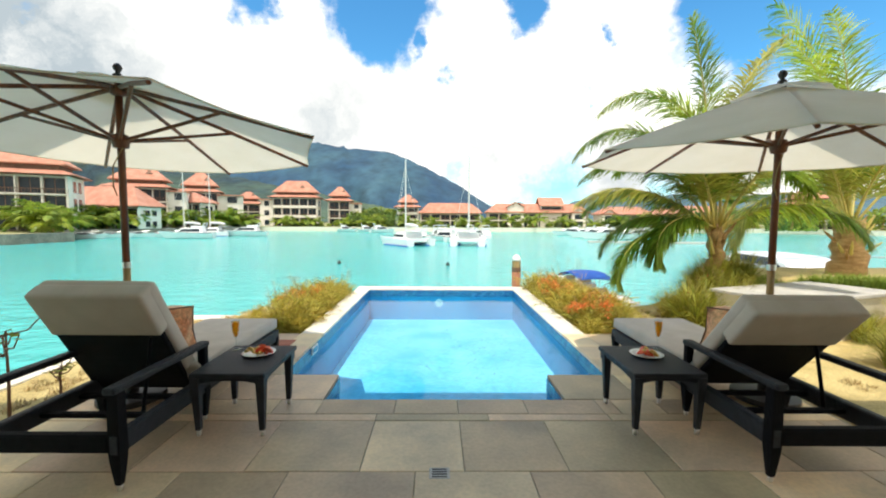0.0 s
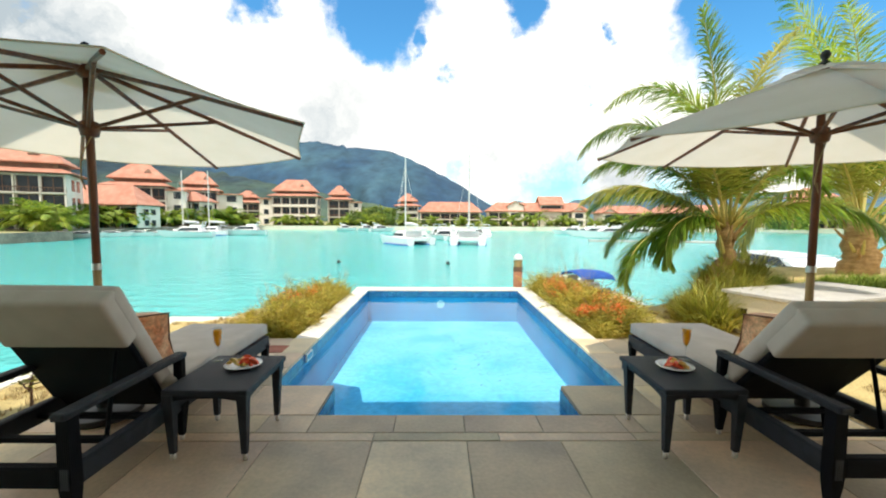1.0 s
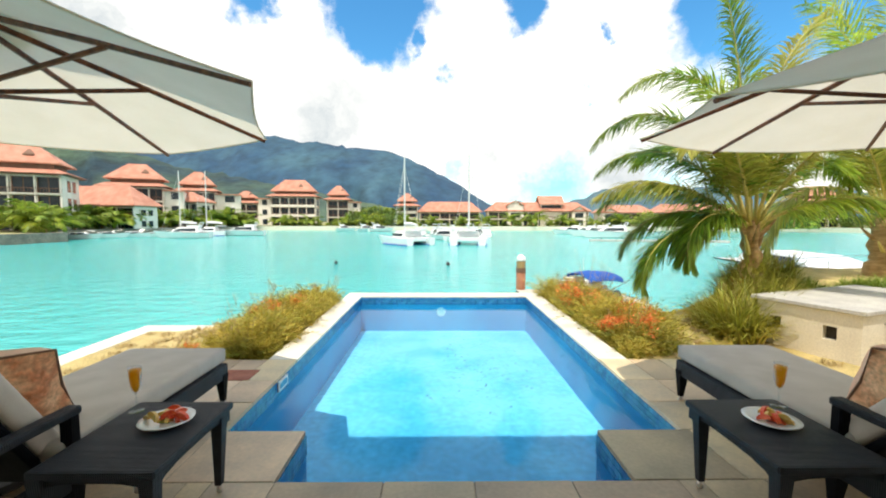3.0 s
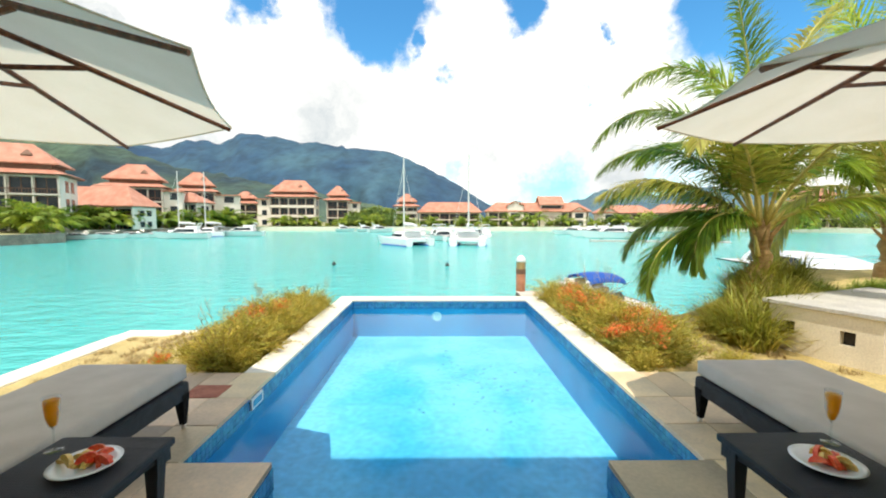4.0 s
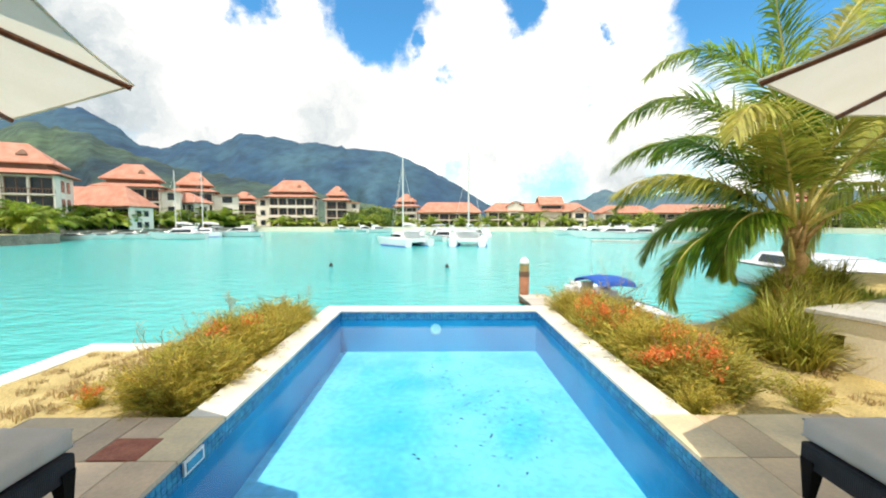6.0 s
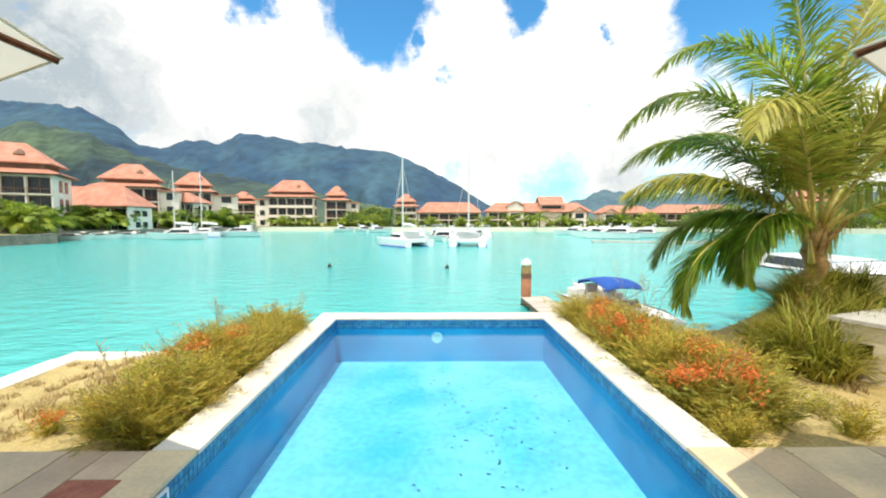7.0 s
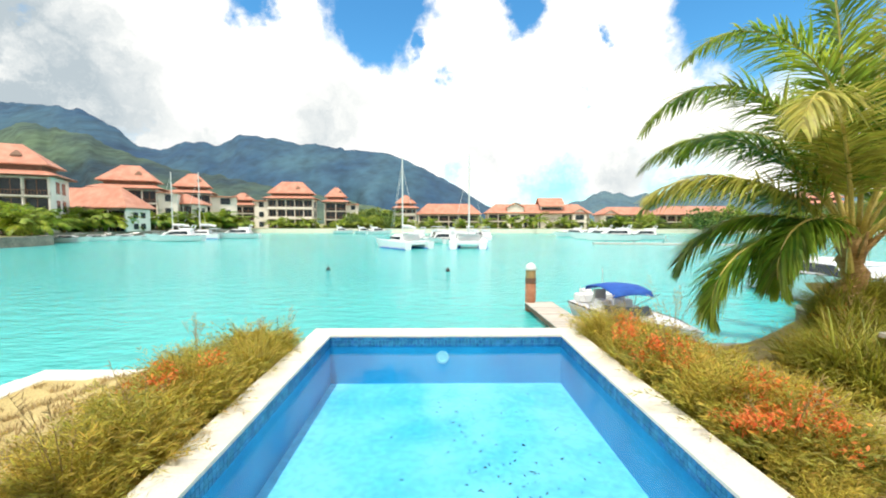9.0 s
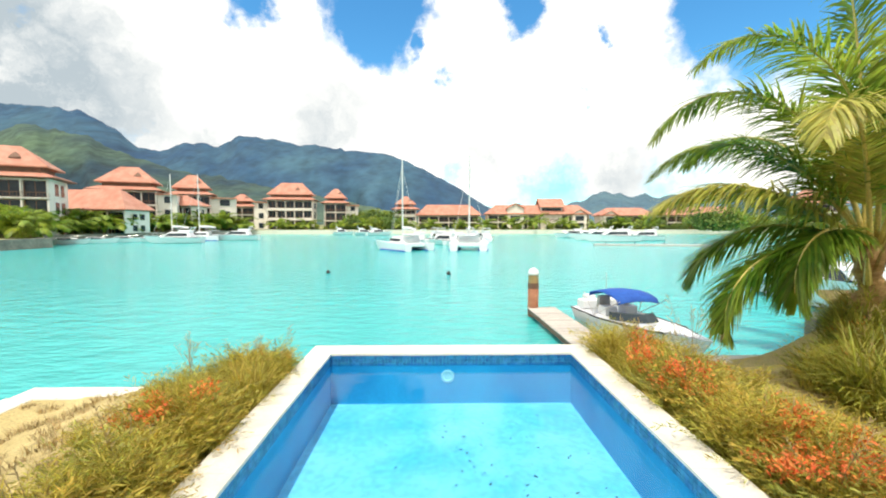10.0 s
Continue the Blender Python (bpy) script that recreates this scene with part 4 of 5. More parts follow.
# small palms on the west quay
SMALL = []
for k in range(16):
    bm, vs, fs = frond_meshes(0, rg.uniform(25, 75), rg.uniform(2.6, 3.6), rg.uniform(70, 110), 0.8, 48, 900 + k, 0.0, 2.4)
    bm.free()
    vs2 = [(v.x, v.y, v.z) for v in vs]
    SMALL.append(leaf_mesh("frond", vs2, fs, M_FROND if k % 3 else M_SHRUB))
for k in range(54):
    if k < 40:
        x, y = along_shore(min(0.99, (k + rg.uniform(-0.8, 0.8)) / 40 + 0.02), rg.uniform(1.8, 6))
    else:
        x, y = -62 + (k - 40) * 11.5 + rg.uniform(-4, 4), 167
    s = rg.uniform(1.5, 2.5)
    p = empty("small_palm", pose(x, y, -0.8, 0, 0, rg.uniform(0, 360)) @ Matrix.Scale(s, 4), "small bright green palm on the quay", "palm tree", "small palms on the quay")
    st = bmesh.new()
    h = rg.uniform(0.25, 0.9)
    tube(st, [(0, 0, 0), (0.05, 0, h / 2), (0.08, 0, h)], [0.12, 0.10, 0.08], 6)
    part("trunk", st, M_TRUNK, p)
    for q in range(13):
        sharing("frond", SMALL[(q + k) % 16], p, pose(0.08, 0, h, 0, 0, q * 137.5))


# ---- boats and jetty ----
def hull_rings(L, B, H, draft=0.25, flare=0.8, bow=2.2, sheer=0.25, n=14):
    """Sections of a hull from stern (x = 0) to bow (x = L); z = 0 is the waterline."""
    rings = []
    for k in range(n + 1):
        t = k / n
        b = B / 2 * (0.86 + 0.14 * min(1, t * 4)) * max(0.02, 1 - max(0.0, (t - 0.35) / 0.65) ** bow)
        top = H * (1 + sheer * t * t)
        x = L * t
        xt = x + 0.07 * L * t ** 3
        x = x - 0.05 * L * t ** 2
        rings.append([(xt, -b, top), (x, -b * flare, 0.1), (x - 0.1 * L * t * t, -b * 0.15, -draft), (x - 0.1 * L * t * t, b * 0.15, -draft), (x, b * flare, 0.1), (xt, b, top)])
    return rings


def sailing_cat(x, y, rot, L, B, mast, label):
    boat = empty("catamaran", pose(x, y, SEA, 0, 0, rot), label, "boat", "catamarans at anchor")
    for s in (-1, 1):
        bm = quads(bmesh.new(), [[(a, b + s * B * 0.36, c) for a, b, c in r] for r in hull_rings(L, B * 0.26, 1.15, 0.3)])
        h = part("hull", bm, M_HULL, boat)
        part("waterline_stripe", box(0.1, L * 0.78, s * B * 0.36 - B * 0.127, s * B * 0.36 + B * 0.127, -0.1, 0.16), M_NAVY, h)
    part("bridge_deck", box(0.08 * L, 0.72 * L, -B * 0.36, B * 0.36, 0.62, 1.2, 0.06), M_HULL, boat)
    cab = quads(bmesh.new(), [[(xx0 * L, -w * B, z), (xx1 * L, -w * B, z), (xx1 * L, w * B, z), (xx0 * L, w * B, z)] for z, w, xx0, xx1 in ((1.15, 0.32, 0.26, 0.64), (1.9, 0.29, 0.27, 0.58), (2.2, 0.25, 0.28, 0.52))])
    cabin = part("cabin", cab, M_HULL, boat)
    part("cabin_window", box(0.30 * L, 0.605 * L, -B * 0.317, B * 0.317, 1.42, 1.82), M_WINDOW, cabin)
    part("bimini", box(0.06 * L, 0.28 * L, -B * 0.27, B * 0.27, 2.45, 2.55, 0.04), M_HULL, boat)
    for s in (-1, 1):
        for t in (0.08, 0.26):
            part("bimini_post", tube(bmesh.new(), [(t * L, s * B * 0.25, 1.15), (t * L, s * B * 0.25, 2.46)], 0.03, 5), M_ALU, boat)
    part("mast", tube(bmesh.new(), [(0.52 * L, 0, 2.1), (0.52 * L, 0, mast)], [0.15, 0.10], 8), M_ALU, boat)
    boom = part("boom", tube(bmesh.new(), [(0.52 * L, 0, 3.2), (0.12 * L, 0, 3.0)], 0.09, 6), M_ALU, boat)
    part("furled_sail", tube(bmesh.new(), [(0.50 * L, 0, 3.45), (0.3 * L, 0, 3.42), (0.13 * L, 0, 3.22)], [0.22, 0.2, 0.12], 7), M_HULL, boom)
    part("forestay", tube(bmesh.new(), [(0.97 * L, 0, 1.3), (0.53 * L, 0, mast * 0.93)], 0.022, 5), M_ALU, boat)
    for s in (-1, 1):
        part("shroud", tube(bmesh.new(), [(0.44 * L, s * B * 0.44, 1.2), (0.52 * L, 0, mast * 0.9)], 0.025, 4), M_ALU, boat)
    return boat


def motor_yacht(x, y, rot, L, B, label, hull=None, fly=True, tower=1.0):
    boat = empty("motor_boat", pose(x, y, SEA, 0, 0, rot), label, "boat", "motor boats on the lagoon")
    H = 0.13 * L if L < 8 else 0.115 * L
    part("hull", quads(bmesh.new(), hull_rings(L, B, H, 0.3, 0.72, 1.9, 0.35)), hull or M_HULL, boat)
    part("rub_rail", tube(bmesh.new(), [(0.02 * L, -B * 0.49, H), (0.4 * L, -B * 0.5, H + 0.04), (0.7 * L, -B * 0.37, H * 1.17), (0.97 * L, 0, H * 1.33), (0.7 * L, B * 0.37, H * 1.17), (0.4 * L, B * 0.5, H + 0.04), (0.02 * L, B * 0.49, H)], 0.05, 6), M_BLACK, boat)
    z = H * 1.02
    c = tower
    cab = quads(bmesh.new(), [[(a0 * L, -w * B, z + q), (a1 * L, -w * B, z + q), (a1 * L, w * B, z + q), (a0 * L, w * B, z + q)] for q, w, a0, a1 in ((0, 0.40, 0.18, 0.72), (0.55 * c, 0.37, 0.2, 0.64), (1.0 * c, 0.32, 0.22, 0.52))])
    cabin = part("cabin", cab, M_HULL, boat)
    part("side_window", quads(bmesh.new(), [[(0.24 * L, s * B * 0.385, z + 0.22 * c), (0.64 * L, s * B * 0.385, z + 0.22 * c), (0.56 * L, s * B * 0.352, z + 0.85 * c), (0.25 * L, s * B * 0.352, z + 0.85 * c)] for s in (-1.01, 1.01)]), M_WINDOW, cabin)
    if fly:
        part("flybridge", box(0.2 * L, 0.42 * L, -B * 0.27, B * 0.27, z + 1.0 * c, z + 1.5 * c, 0.08), M_HULL, boat)
        part("radar_arch", tube(bmesh.new(), [(0.22 * L, -B * 0.3, z + c), (0.16 * L, -B * 0.28, z + 2.1 * c), (0.16 * L, B * 0.28, z + 2.1 * c), (0.22 * L, B * 0.3, z + c)], 0.09, 6), M_HULL, boat)
    rail = bmesh.new()
    tube(rail, [(0.6 * L, -B * 0.42, H + 0.6), (0.85 * L, -B * 0.22, H * 1.3 + 0.6), (0.98 * L, 0, H * 1.35 + 0.6), (0.85 * L, B * 0.22, H * 1.3 + 0.6), (0.6 * L, B * 0.42, H + 0.6)], 0.02, 5)
    for t, b in ((0.62, 0.41), (0.75, 0.33), (0.87, 0.2)):
        for s in (-1, 1):
            tube(rail, [(t * L, s * b * B, H), (t * L, s * b * B, H + 0.65)], 0.016, 5)
    part("bow_rail", rail, M_CHROME, boat)
    return boat


cx, cy = far(-0.040, 61)
sailing_cat(cx, cy, 128, 9.0, 5.8, 14.2, "white sailing catamaran with tall mast and furled sail")
cx, cy = far(0.078, 61)
sailing_cat(cx, cy, 84, 10, 6.2, 15.0, "white sailing catamaran seen from its twin sterns")
for u, d, rot, L in ((0.02, 76, 20, 8), (0.055, 80, 170, 7), (-0.02, 80, 150, 7), (0.015, 84, 100, 9), (0.075, 88, 60, 9), (0.125, 92, 95, 8), (-0.005, 96, 80, 8)):
    motor_yacht(*far(u, d), rot, L, 3.0, "white motor yacht moored behind the catamarans")
motor_yacht(*far(-0.565, 88), 192, 10.5, 3.9, "white motor yacht by the western quay")
motor_yacht(*far(-0.43, 103), 190, 11, 4.2, "large white motor yacht by the western quay")
sailing_cat(*far(-0.522, 100), 190, 9, 4.6, 15.8, "white sailing boat with bare mast by the quay")
sailing_cat(*far(-0.585, 96), 190, 9, 4.4, 15.4, "white sailing boat moored at the quay")
for u, d, rot in ((-0.93, 82, 12), (-0.86, 86, 20), (-0.79, 90, 15), (-0.71, 92, 10)):
    motor_yacht(*far(u, d), rot, 6.5, 2.1, "low white open motor boat at the quay", fly=False, tower=0.45)
for u, d, rot, L in ((-0.2, 150, 20, 8), (-0.25, 152, 5, 7), (-0.17, 140, 30, 9), (0.37, 118, 170, 9), (0.41, 112, 165, 9), (0.45, 100, 172, 11), (0.50, 92, 175, 12), (0.56, 98, 170, 10), (0.47, 128, 160, 8)):
    motor_yacht(*far(u, d), rot, L, 3.0, "white motor boat at a distant mooring")
dock = empty("floating_dock", pose(*far(0.53, 74), SEA, 0, 0, -12), "long dark floating dock on the lagoon", "dock")
part("pontoon", box(-10, 14, -0.8, 0.8, -0.2, 0.35, 0.04), M_SLAB, dock)
for k in range(5):
    part("bollard", tube(bmesh.new(), [(-8 + 5 * k, -0.6, 0.3), (-8 + 5 * k, -0.6, 0.75)], 0.08, 6), M_BLACK, dock)
for x, y in (far(-0.265, 34), far(0.030, 33)):
    b = tagged(part("buoy", lathe(bmesh.new(), [(0.02, -0.15), (0.16, -0.05), (0.19, 0.06), (0.14, 0.18), (0.05, 0.26), (0.03, 0.34), (0.01, 0.35)], 12), M_BLACK, smooth=True, m=pose(x, y, SEA)), "small dark round buoy floating on the lagoon", "buoy", "buoys on the lagoon")

# pale-hulled cruiser lying beyond the palms
motor_yacht(20.6, 28.6, -99, 12.3, 4.0, "white cruiser with wrap-round dark windows beyond the palms", M_HULL, False, 0.7)

# jetty with its pile
jetty = empty("jetty", pose(4.15, 11.6, -2.0, 0, 0, 1.5), "weathered grey timber jetty", "jetty")
for s in (0.06, 1.14):
    part("bearer", box(s - 0.06, s + 0.06, 0, 10.2, -0.22, -0.04), M_TIMBER, jetty)
pl = box(-0.02, 1.22, 0.004, 0.150, -0.04, 0.0, 0.004)
me = part("plank", pl, M_PLANK, jetty).data
for k in range(1, 66):
    sharing("plank", me, jetty, Matrix.Translation((rg.uniform(-0.01, 0.01), k * 0.155, rg.uniform(-0.003, 0.003))))
for yy in (3.0, 6.5, 9.8):
    part("leg", tube(bmesh.new(), [(1.05, yy, -1.6), (1.05, yy, -0.05)], 0.11, 10), M_TIMBER, jetty)
pile = empty("mooring_pile", pose(4.12, 21.85, SEA + 0.12), "brown mooring pile with white band and cap", "mooring pile")
part("shaft", tube(bmesh.new(), [(0, 0, -0.8), (0, 0, 1.15)], 0.235, 18), M_PILE, pile, smooth=True)
part("dark_collar", tube(bmesh.new(), [(0, 0, 1.15), (0, 0, 1.38)], 0.245, 18), M_TIMBER, pile, "dark brown collar")
part("white_band", tube(bmesh.new(), [(0, 0, 1.38), (0, 0, 1.74)], 0.225, 18), M_PALEWOOD, pile, "paler worn band")
part("cap", lathe(bmesh.new(), [(0.24, 1.74), (0.25, 1.80), (0.2, 1.95), (0.08, 2.05), (0.01, 2.07)], 18), M_WHITEPL, pile, "white conical cap", True)

# open boat with a blue sun top
bb = empty("bowrider", pose(6.15, 20.3, SEA, 0, 0, -80) @ Matrix.Scale(0.90, 4), "white open motor boat with blue canvas top", "boat")
part("hull", quads(bmesh.new(), hull_rings(6.2, 2.3, 0.88, 0.25, 0.74, 2.0, 0.25)), M_HULL, bb)
part("rub_rail", tube(bmesh.new(), [(0, -1.0, 0.7), (2.4, -1.16, 0.74), (4.6, -0.86, 0.82), (6.4, 0, 0.9), (4.6, 0.86, 0.82), (2.4, 1.16, 0.74), (0, 1.0, 0.7)], 0.035, 6), M_BLACK, bb)
part("cockpit_well", box(0.5, 3.6, -0.8, 0.8, 0.735, 0.765, 0.01), M_WHITEPL, bb)
for s in (-0.45, 0.45):
    seat = part("seat", box(1.7, 2.25, s - 0.27, s + 0.27, 0.76, 1.12, 0.05, 2), M_WHITEPL, bb)
    part("seat_back", box(1.6, 1.75, s - 0.27, s + 0.27, 1.0, 1.5, 0.05, 2), M_CUSHION, seat)
part("stern_bench", box(0.25, 0.8, -0.85, 0.85, 0.76, 1.12, 0.06, 2), M_WHITEPL, bb)
ws = quads(bmesh.new(), [[(2.9, -0.95, 0.78), (3.7, -0.55, 0.80), (3.85, 0, 0.8), (3.7, 0.55, 0.80), (2.9, 0.95, 0.78)], [(2.75, -0.9, 1.06), (3.45, -0.5, 1.10), (3.58, 0, 1.10), (3.45, 0.5, 1.10), (2.75, 0.9, 1.06)]], close=False)
part("windscreen", ws, M_WINDOW, bb)
top = bmesh.new()
quads(top, [[(x, y, 1.68 + 0.16 * math.sin(math.pi * (x - 0.9) / 2.6) - 0.10 * (y / 1.0) ** 2 - q) for y in (-1, -0.6, -0.2, 0.2, 0.6, 1)] + [(x, y, 1.64 + 0.16 * math.sin(math.pi * (x - 0.9) / 2.6) - 0.10 * (y / 1.0) ** 2 - q) for y in (1, 0.6, 0.2, -0.2, -0.6, -1)]
            for x, q in ((0.85, 0.14), (0.95, 0.0), (1.6, 0.0), (2.2, 0.0), (2.8, 0.0), (3.45, 0.0), (3.6, 0.14))])
canopy = part("sun_top", top, M_NAVY, bb, "blue canvas sun top", True)
for s in (-1, 1):
    for xa, xb in ((1.9, 1.0), (1.9, 2.2), (1.9, 3.5)):
        part("frame_tube", tube(bmesh.new(), [(xa, s * 1.02, 0.75), (xb, s * 0.97, 1.56)], 0.018, 6), M_CHROME, bb)
part("outboard", box(-0.45, 0.05, -0.22, 0.22, 0.5, 1.2, 0.09, 2), M_WHITEPL, bb)
part("rolled_flag", tube(bmesh.new(), [(0.1, 0.7, 0.75), (0.0, 0.72, 2.2)], 0.015, 6), M_CHROME, bb)

canopy.scale, canopy.location = (0.74, 0.86, 0.94), (0.60, 0, 0.10)
for ob in bb.children:
    if ob.data.name != bb.children[0].data.name and not ob.name.startswith("hull"):
        ob.location.z += 0.16

# ---- low wall in the garden ----
wallm = pose(6.08, 8.95, 0, 0, 0, 0) @ Matrix.Rotation(radians(20), 4, "Z")
lw = empty("garden_wall", wallm, "low pale rendered wall block with square vents", "wall", kind="structure")
L_W = 1.56
segs = ((0.0, 0.21), (0.41, 1.04), (1.24, L_W))
for a, b in segs:
    part("wall_face", box(0, 0.18, -b, -a, -1.0, 0.0), M_CONCRETE, lw)
for a, b in ((0.21, 0.41), (1.04, 1.24)):
    part("wall_face", box(0, 0.18, -b, -a, -1.0, -0.50), M_CONCRETE, lw)
    part("wall_face", box(0, 0.18, -b, -a, -0.27, 0.0), M_CONCRETE, lw)
    part("vent_back", box(0.12, 0.17, -b, -a, -0.50, -0.27), M_DARKHOLE, lw, "dark square vent")
part("end_wall", box(0.18, 3.4, -L_W, -L_W + 0.18, -1.0, 0.0), M_CONCRETE, lw)
part("top_slab", box(-0.06, 3.45, -L_W - 0.06, 0.1, 0.0, 0.07, 0.008), M_SLAB, lw, "grey concrete slab")
tap = part("garden_tap", tube(bmesh.new(), [(0.62, -L_W + 0.02, -0.18), (0.62, -L_W - 0.10, -0.18), (0.62, -L_W - 0.13, -0.24), (0.62, -L_W - 0.13, -0.5)], 0.018, 8), M_CHROME, lw, "slim metal tap")

# ---- saplings by the lagoon edge ----
for x, y, h, seed in ((-4.05, 3.75, 0.95, 1), (-3.95, 4.15, 0.42, 2)):
    r2 = random.Random(seed)
    sp = empty("sapling", pose(x, y, land_z(x, y) - 0.02), "small dark leafless sapling in the sand", "sapling", "saplings in the sand")
    part("stem", tube(bmesh.new(), [(0, 0, 0), (0.02, 0, h * 0.5), (0.0, 0.02, h)], [0.016, 0.013, 0.008], 6), M_TIMBER, sp)
    for k in range(9):
        a, z = r2.uniform(0, math.tau), h * r2.uniform(0.7, 1.0)
        ln = h * r2.uniform(0.15, 0.32)
        tip = (ln * math.cos(a), ln * math.sin(a), z + ln * 0.6)
        br = part("branch", tube(bmesh.new(), [(0, 0, z), (tip[0] * 0.6, tip[1] * 0.6, z + 0.1 * ln), tip], [0.009, 0.007, 0.004], 5), M_TIMBER, sp)
        lv = bmesh.new()
        for q in range(4):
            p = Vector(tip) + Vector((r2.gauss(0, 0.03), r2.gauss(0, 0.03), r2.gauss(0, 0.03)))
            s, t2 = Vector((r2.gauss(0, 0.02), r2.gauss(0, 0.02), 0.01)), Vector((0.03 * math.cos(a + q), 0.03 * math.sin(a + q), -0.01))
            lv.faces.new([lv.verts.new(c) for c in (p - t2, p + s, p + t2, p - s)])
        part("leaves", lv, M_DARKLEAF, br)

# ---- the house behind, which shades the terrace ----
tagged(part("wall_south", box(-9, 9, -3.3, -3.0, -0.4, 6.5), M_TIMBER), "plain dark house wall behind the terrace", "wall", kind="structure")
tagged(part("ceiling", box(-9, 9, -3.3, 2.25, 6.5, 6.7), M_RENDERW), "plain cream terrace roof", "ceiling", kind="structure")

# ---- pool ----
PX, PY0, PY1, SY, SXL, SXR, WZ, FZ = 1.63, 4.0, 9.2, 3.43, -1.05, 1.02, -0.15, -0.70
pool = empty("swimming_pool", pose(0, 0, 0), "rectangular plunge pool with blue plaster and entry steps", "swimming pool", kind="structure")
# walls and steps use the plaster copy with the shade coloured in
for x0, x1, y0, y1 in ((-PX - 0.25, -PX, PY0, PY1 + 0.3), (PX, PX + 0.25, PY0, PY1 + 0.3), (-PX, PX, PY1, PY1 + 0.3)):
    part("pool_wall", box(x0, x1, y0, y1, SEA - 0.3 if y0 >= PY1 else -1.3, -0.031), M_PLASTERSHADE, pool)
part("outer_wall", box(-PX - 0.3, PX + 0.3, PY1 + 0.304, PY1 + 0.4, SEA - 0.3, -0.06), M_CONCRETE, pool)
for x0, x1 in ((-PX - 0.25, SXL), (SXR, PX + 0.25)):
    part("pool_wall", box(x0, x1, SY - 0.2, PY0 - 0.004, -1.3, -0.035), M_PLASTERSHADE, pool)
part("pool_wall", box(SXL, SXR, SY - 0.2, SY, -1.3, -0.035), M_PLASTERSHADE, pool)
part("pool_floor", box(-PX, PX, SY, PY1, FZ - 0.15, FZ), M_PLASTER, pool)
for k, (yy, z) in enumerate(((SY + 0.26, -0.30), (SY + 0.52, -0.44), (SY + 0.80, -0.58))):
    step = part("step", box(SXL + 0.003, SXR - 0.003, SY, yy, FZ + 0.003, z, 0.01), M_PLASTERSHADE, pool)
    part("step_nosing", box(SXL + 0.01, SXR - 0.01, yy - 0.075, yy - 0.012, z + 0.001, z + 0.006), M_PLASTER, step, "paler nosing strip")
ww = quads(bmesh.new(), [[(-PX, PY0, WZ), (PX, PY0, WZ)], [(-PX, PY1, WZ), (PX, PY1, WZ)]], close=False)
quads(ww, [[(SXL, SY, WZ), (SXR, SY, WZ)], [(SXL, PY0, WZ), (SXR, PY0, WZ)]], close=False)
part("pool_water", ww, M_POOLWATER, pool, "clear still pool water")
# mosaic band round the waterline
vs, fs = [], []


def mosaic_run(p0, along, inward, length):
    n = int(length / 0.048)
    for i in range(n):
        for j in range(3):
            b = len(vs)
            a0 = Vector(p0) + Vector(along) * (i * length / n + 0.002) + Vector((0, 0, -0.032 - 0.048 * j))
            a1 = a0 + Vector(along) * (length / n - 0.004)
            q = Vector((0, 0, -0.044))
            o = Vector(inward) * 0.006
            for c in (a0, a1, a1 + q, a0 + q):
                vs.append(c + o)
            for c in (a0, a1, a1 + q, a0 + q):
                vs.append(c)
            fs.extend([(b, b + 1, b + 2, b + 3), (b, b + 4, b + 5, b + 1), (b + 1, b + 5, b + 6, b + 2), (b + 2, b + 6, b + 7, b + 3), (b + 3, b + 7, b + 4, b)])


mosaic_run((-PX, PY1, 0), (1, 0, 0), (0, -1, 0), 2 * PX)
mosaic_run((-PX, PY0, 0), (0, 1, 0), (1, 0, 0), PY1 - PY0)
mosaic_run((PX, PY0, 0), (0, 1, 0), (-1, 0, 0), PY1 - PY0)
mosaic_run((SXL, SY, 0), (0, 1, 0), (1, 0, 0), PY0 - SY)
mosaic_run((SXR, SY, 0), (0, 1, 0), (-1, 0, 0), PY0 - SY)
mb = new("mosaic_band", leaf_mesh("mosaic_band", vs, fs, M_MOSAIC))
mb.parent = pool
tagged(mb, "dark blue mosaic tile band", kind="stuff")
# skimmer frame and wall inlet
sk = part("skimmer_frame", box(-PX + 0.008, -PX + 0.024, 4.96, 5.18, -0.128, -0.036), M_WHITEPL, pool, "white plastic skimmer frame")
part("skimmer_mouth", box(-PX + 0.02, -PX + 0.028, 4.985, 5.155, -0.112, -0.052), M_MOSAIC, sk)
il = part("inlet", lathe(bmesh.new(), [(0.09, 0), (0.09, 0.012), (0.06, 0.02), (0.05, 0.01), (0.005, 0.01)], 18), M_WHITEPL, pool, "white round wall inlet", m=pose(-0.05, PY1 - 0.002, -0.32, 90, 0, 0))


# sunken leaves on the pool floor
vs, fs = [], []
for k in range(130):
    x, y = rg.gauss(0.55, 0.45), rg.gauss(7.3, 0.7)
    if abs(x) > 1.5 or not 5.2 < y < 9.0:
        continue
    a, ln = rg.uniform(0, math.tau), rg.uniform(0.008, 0.03)
    d, n = Vector((math.cos(a), math.sin(a), 0)) * ln, Vector((-math.sin(a), math.cos(a), 0)) * ln * 0.35
    b, p = len(vs), Vector((x, y, FZ + 0.006))
    vs += [p - d, p + n, p + d, p - n]
    fs.append((b, b + 1, b + 2, b + 3))
tagged(new("sunken_leaf_litter", leaf_mesh("sunken_leaf_litter", vs, fs, M_DARKHOLE)), "small dark leaves lying on the pool floor", "leaf litter", kind="stuff")

